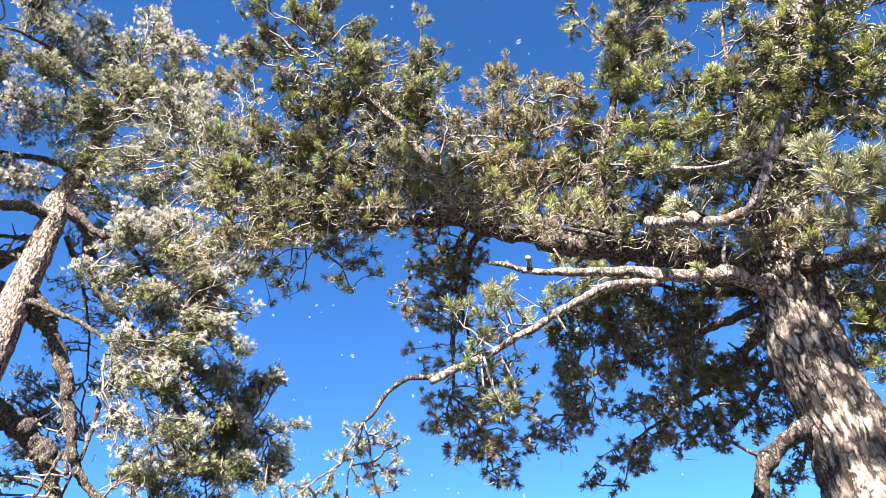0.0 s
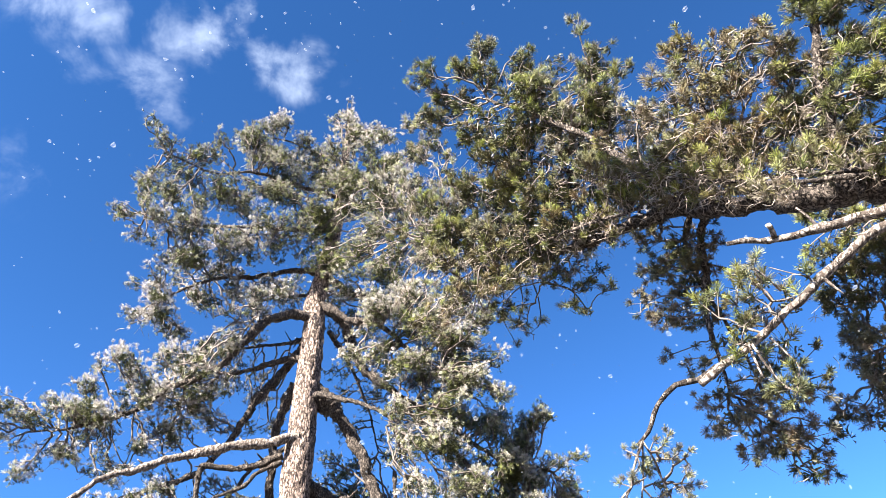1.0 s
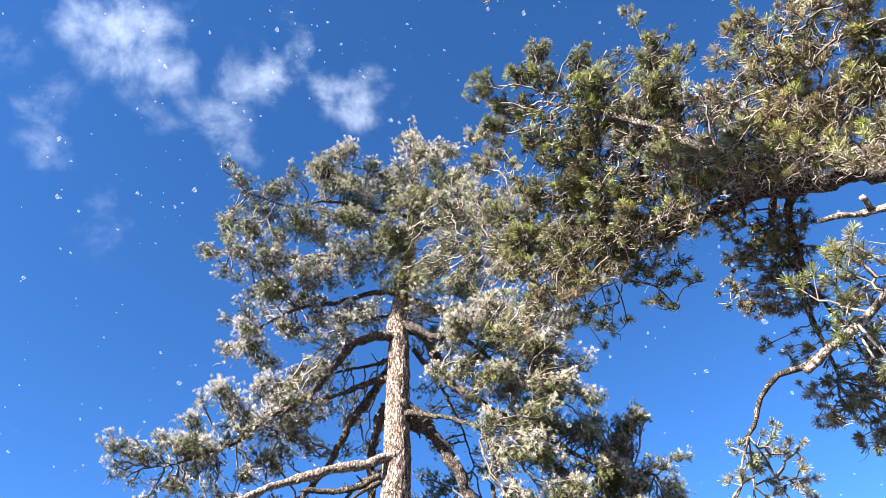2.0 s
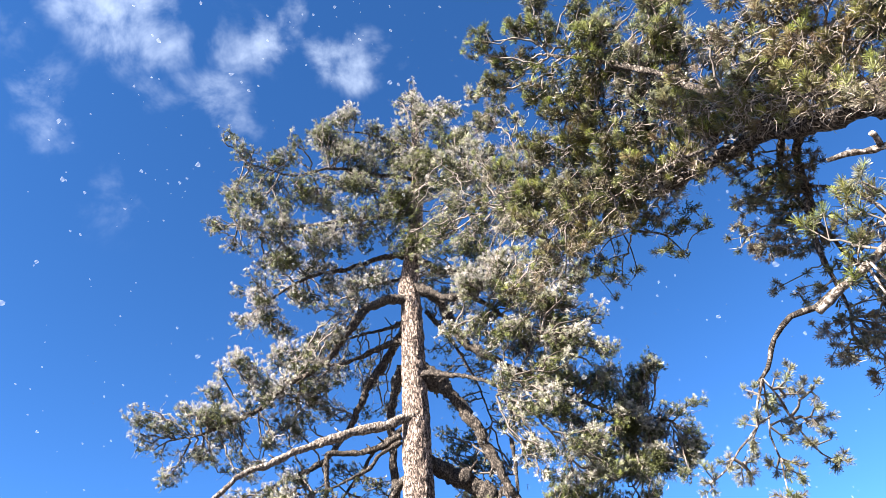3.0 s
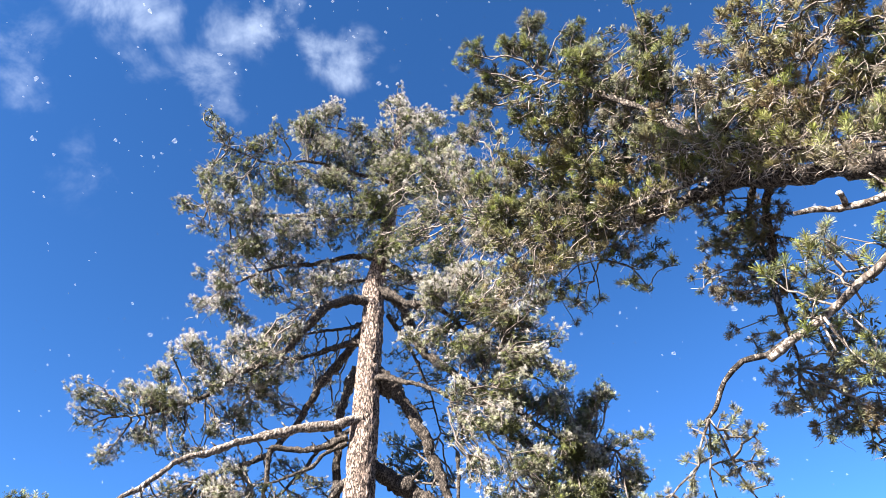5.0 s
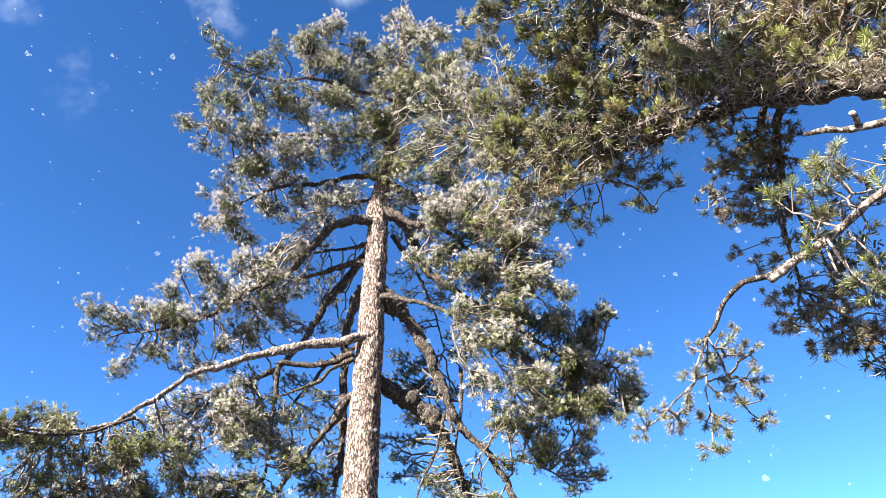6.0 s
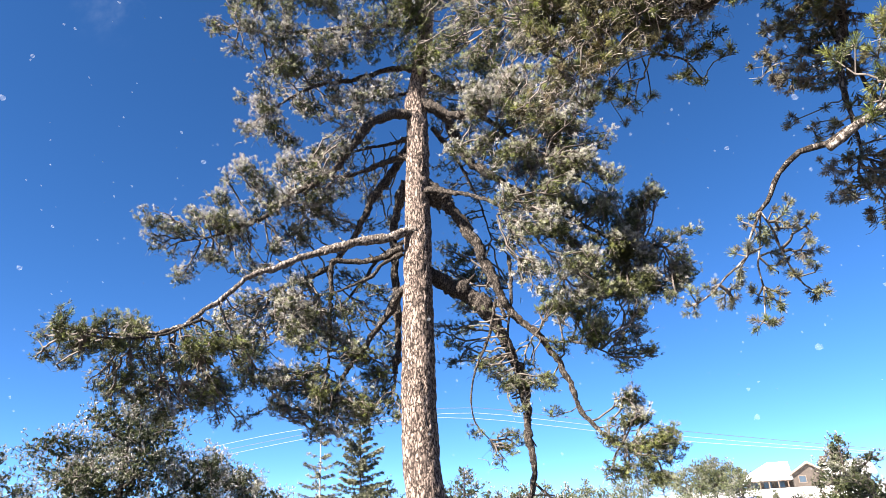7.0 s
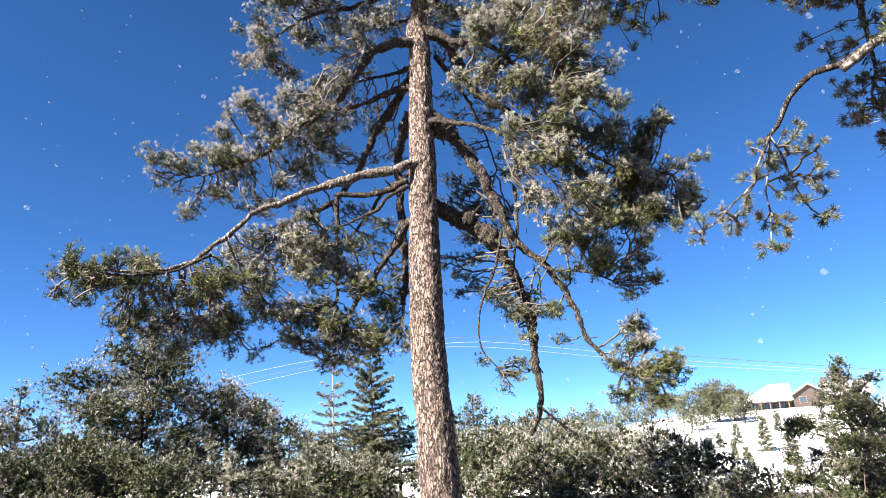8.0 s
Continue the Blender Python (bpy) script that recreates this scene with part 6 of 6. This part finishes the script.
def build_house():
    ob = tagged(new("house"), "stone house with a snow-covered roof and a timber porch", "house")
    x, y = HOUSE
    ob.matrix_world = pose(x, y, rise(x, y) - 0.35, 0, 0, HOUSE_TURN + 3) @ Matrix.Diagonal((1.14, 1.05, 1.05, 1))
    # hipped wing with a porch
    piece("wall", STONE, ob, [(-5.6, 0, 0, 1.2, 5, 2.6)])
    piece("roof", SNOW, ob, slabs=[
        (((-6.8, -2.6, 2.15), (1.2, -2.6, 2.15), (1.2, 2.4, 5.2), (-1.8, 2.4, 5.2)), 0.22),
        (((-6.8, 7.2, 2.15), (-6.8, -2.6, 2.15), (-1.8, 2.4, 5.2)), 0.22),
        (((1.2, 7.2, 2.15), (-6.8, 7.2, 2.15), (-1.8, 2.4, 5.2), (1.2, 2.4, 5.2)), 0.22)], label="snow-covered hipped roof")
    for k in range(6):
        px = -6.4 + k * 1.35
        piece("post", TIMBER, ob, [(px, -2.35, 0, px + 0.16, -2.19, 1.95)])
    piece("beam", TIMBER, ob, [(-6.6, -2.4, 1.75, 0.9, -2.2, 1.95)])
    piece("porch_wall", STONE, ob, [(-6.5, -2.33, 0, 0.6, -2.22, 0.55)])
    for k in range(3):
        wx = -4.9 + 1.9 * k
        piece("window", GLASS, ob, [(wx, -0.05, 0.9, wx + 1.1, 0.02, 2.0)])
    # gabled block
    bm = bmesh.new()
    prof = [(1.2, 0), (5.6, 0), (5.6, 2.9), (3.4, 4.2), (1.2, 2.9)]
    front = [bm.verts.new((p, -3.4, q)) for p, q in prof]
    back = [bm.verts.new((p, 5.0, q)) for p, q in prof]
    bm.faces.new(front)
    bm.faces.new(back[::-1])
    for i in range(5):
        j = (i + 1) % 5
        bm.faces.new((front[j], front[i], back[i], back[j]))
    bmesh.ops.recalc_face_normals(bm, faces=bm.faces)
    part("gable_wall", bm, STONE, ob)
    piece("gable_roof", SNOW, ob, slabs=[
        (((0.8, -3.9, 2.75), (3.4, -3.9, 4.5), (3.4, 5.4, 4.5), (0.8, 5.4, 2.75)), 0.2),
        (((3.4, -3.9, 4.5), (6.0, -3.9, 2.75), (6.0, 5.4, 2.75), (3.4, 5.4, 4.5)), 0.2)], label="snow-covered gable roof")
    piece("bargeboard", TIMBER, ob, slabs=[
        (((0.8, -4.0, 2.6), (3.4, -4.0, 4.35), (3.4, -3.9, 4.35), (0.8, -3.9, 2.6)), 0.2),
        (((3.4, -4.0, 4.35), (6.0, -4.0, 2.6), (6.0, -3.9, 2.6), (3.4, -3.9, 4.35)), 0.2)])
    win = piece("window", GLASS, ob, [(2.0, -3.44, 1.3, 2.9, -3.38, 2.3)])
    piece("frame", TIMBER, win, [(1.9, -3.46, 1.2, 3.0, -3.41, 1.3), (1.9, -3.46, 2.3, 3.0, -3.41, 2.4), (1.9, -3.46, 1.3, 2.0, -3.41, 2.3), (2.9, -3.46, 1.3, 3.0, -3.41, 2.3)])
    # right wing
    piece("wing_wall", STONE, ob, [(5.6, 0.5, 0, 12, 5, 2.7)])
    piece("wing_roof", SNOW, ob, slabs=[
        (((5.6, -0.6, 2.5), (12.8, -0.6, 2.5), (12.8, 2.6, 4.7), (5.6, 2.6, 4.7)), 0.22),
        (((12.8, 5.8, 2.5), (5.6, 5.8, 2.5), (5.6, 2.6, 4.7), (12.8, 2.6, 4.7)), 0.22)], label="snow-covered roof of the wing")
    piece("chimney", STONE, ob, [(5.9, 2.2, 4.2, 6.5, 2.8, 5.7)])


build_house()


# drifting snow in the air
def build_flakes():
    """Loose snow blown off the crowns: small ragged clusters of ice hanging in the air."""
    rng = np.random.default_rng(77)
    bm = bmesh.new()
    bmesh.ops.create_icosphere(bm, subdivisions=1, radius=1.0)
    unit = np.array([tuple(v.co) for v in bm.verts])
    tri = np.array([[v.index for v in fc.verts] for fc in bm.faces])
    bm.free()
    n = 1500
    az = np.radians(rng.uniform(-75, 60, n))
    el = np.radians(rng.uniform(-2, 68, n))
    dist = rng.uniform(2.2, 9.0, n)
    place = np.stack([np.sin(az) * np.cos(el), np.cos(az) * np.cos(el), np.sin(el)], axis=1) * dist[:, None] + np.array([0, 0, 1.6])
    size = 0.0042 + 0.008 * rng.uniform(0, 1, n) ** 3
    jag = rng.uniform(0.55, 1.25, (n, len(unit), 1)) * rng.uniform(0.7, 1.3, (n, 1, 3))
    verts = place[:, None] + unit[None] * jag * size[:, None, None]
    tris = tri[None] + (np.arange(n) * len(unit))[:, None, None]
    ob = soup("drifting_snow", verts.reshape(-1, 3), tris.reshape(-1, 3), FLAKE, None)
    ob.data.polygons.foreach_set("use_smooth", [True] * len(ob.data.polygons))
    tagged(ob, "loose snowflakes drifting in the sunlit air", "snow", "", "stuff")


FLAKE, _nt, _b, _a, _l = material("ice_flake")
_near, _far, _half, _clear, _both = (_a("ShaderNode" + k) for k in ("BsdfDiffuse", "BsdfTranslucent", "MixShader", "BsdfTransparent", "MixShader"))
_near.inputs["Color"].default_value = _far.inputs["Color"].default_value = (0.80, 0.86, 0.92, 1)
_both.inputs[0].default_value = 0.06
_l(_near.outputs[0], _half.inputs[1])
_l(_far.outputs[0], _half.inputs[2])
_l(_clear.outputs[0], _both.inputs[1])
_l(_half.outputs[0], _both.inputs[2])
_l(_both.outputs[0], _nt.nodes["Material Output"].inputs["Surface"])
build_flakes()
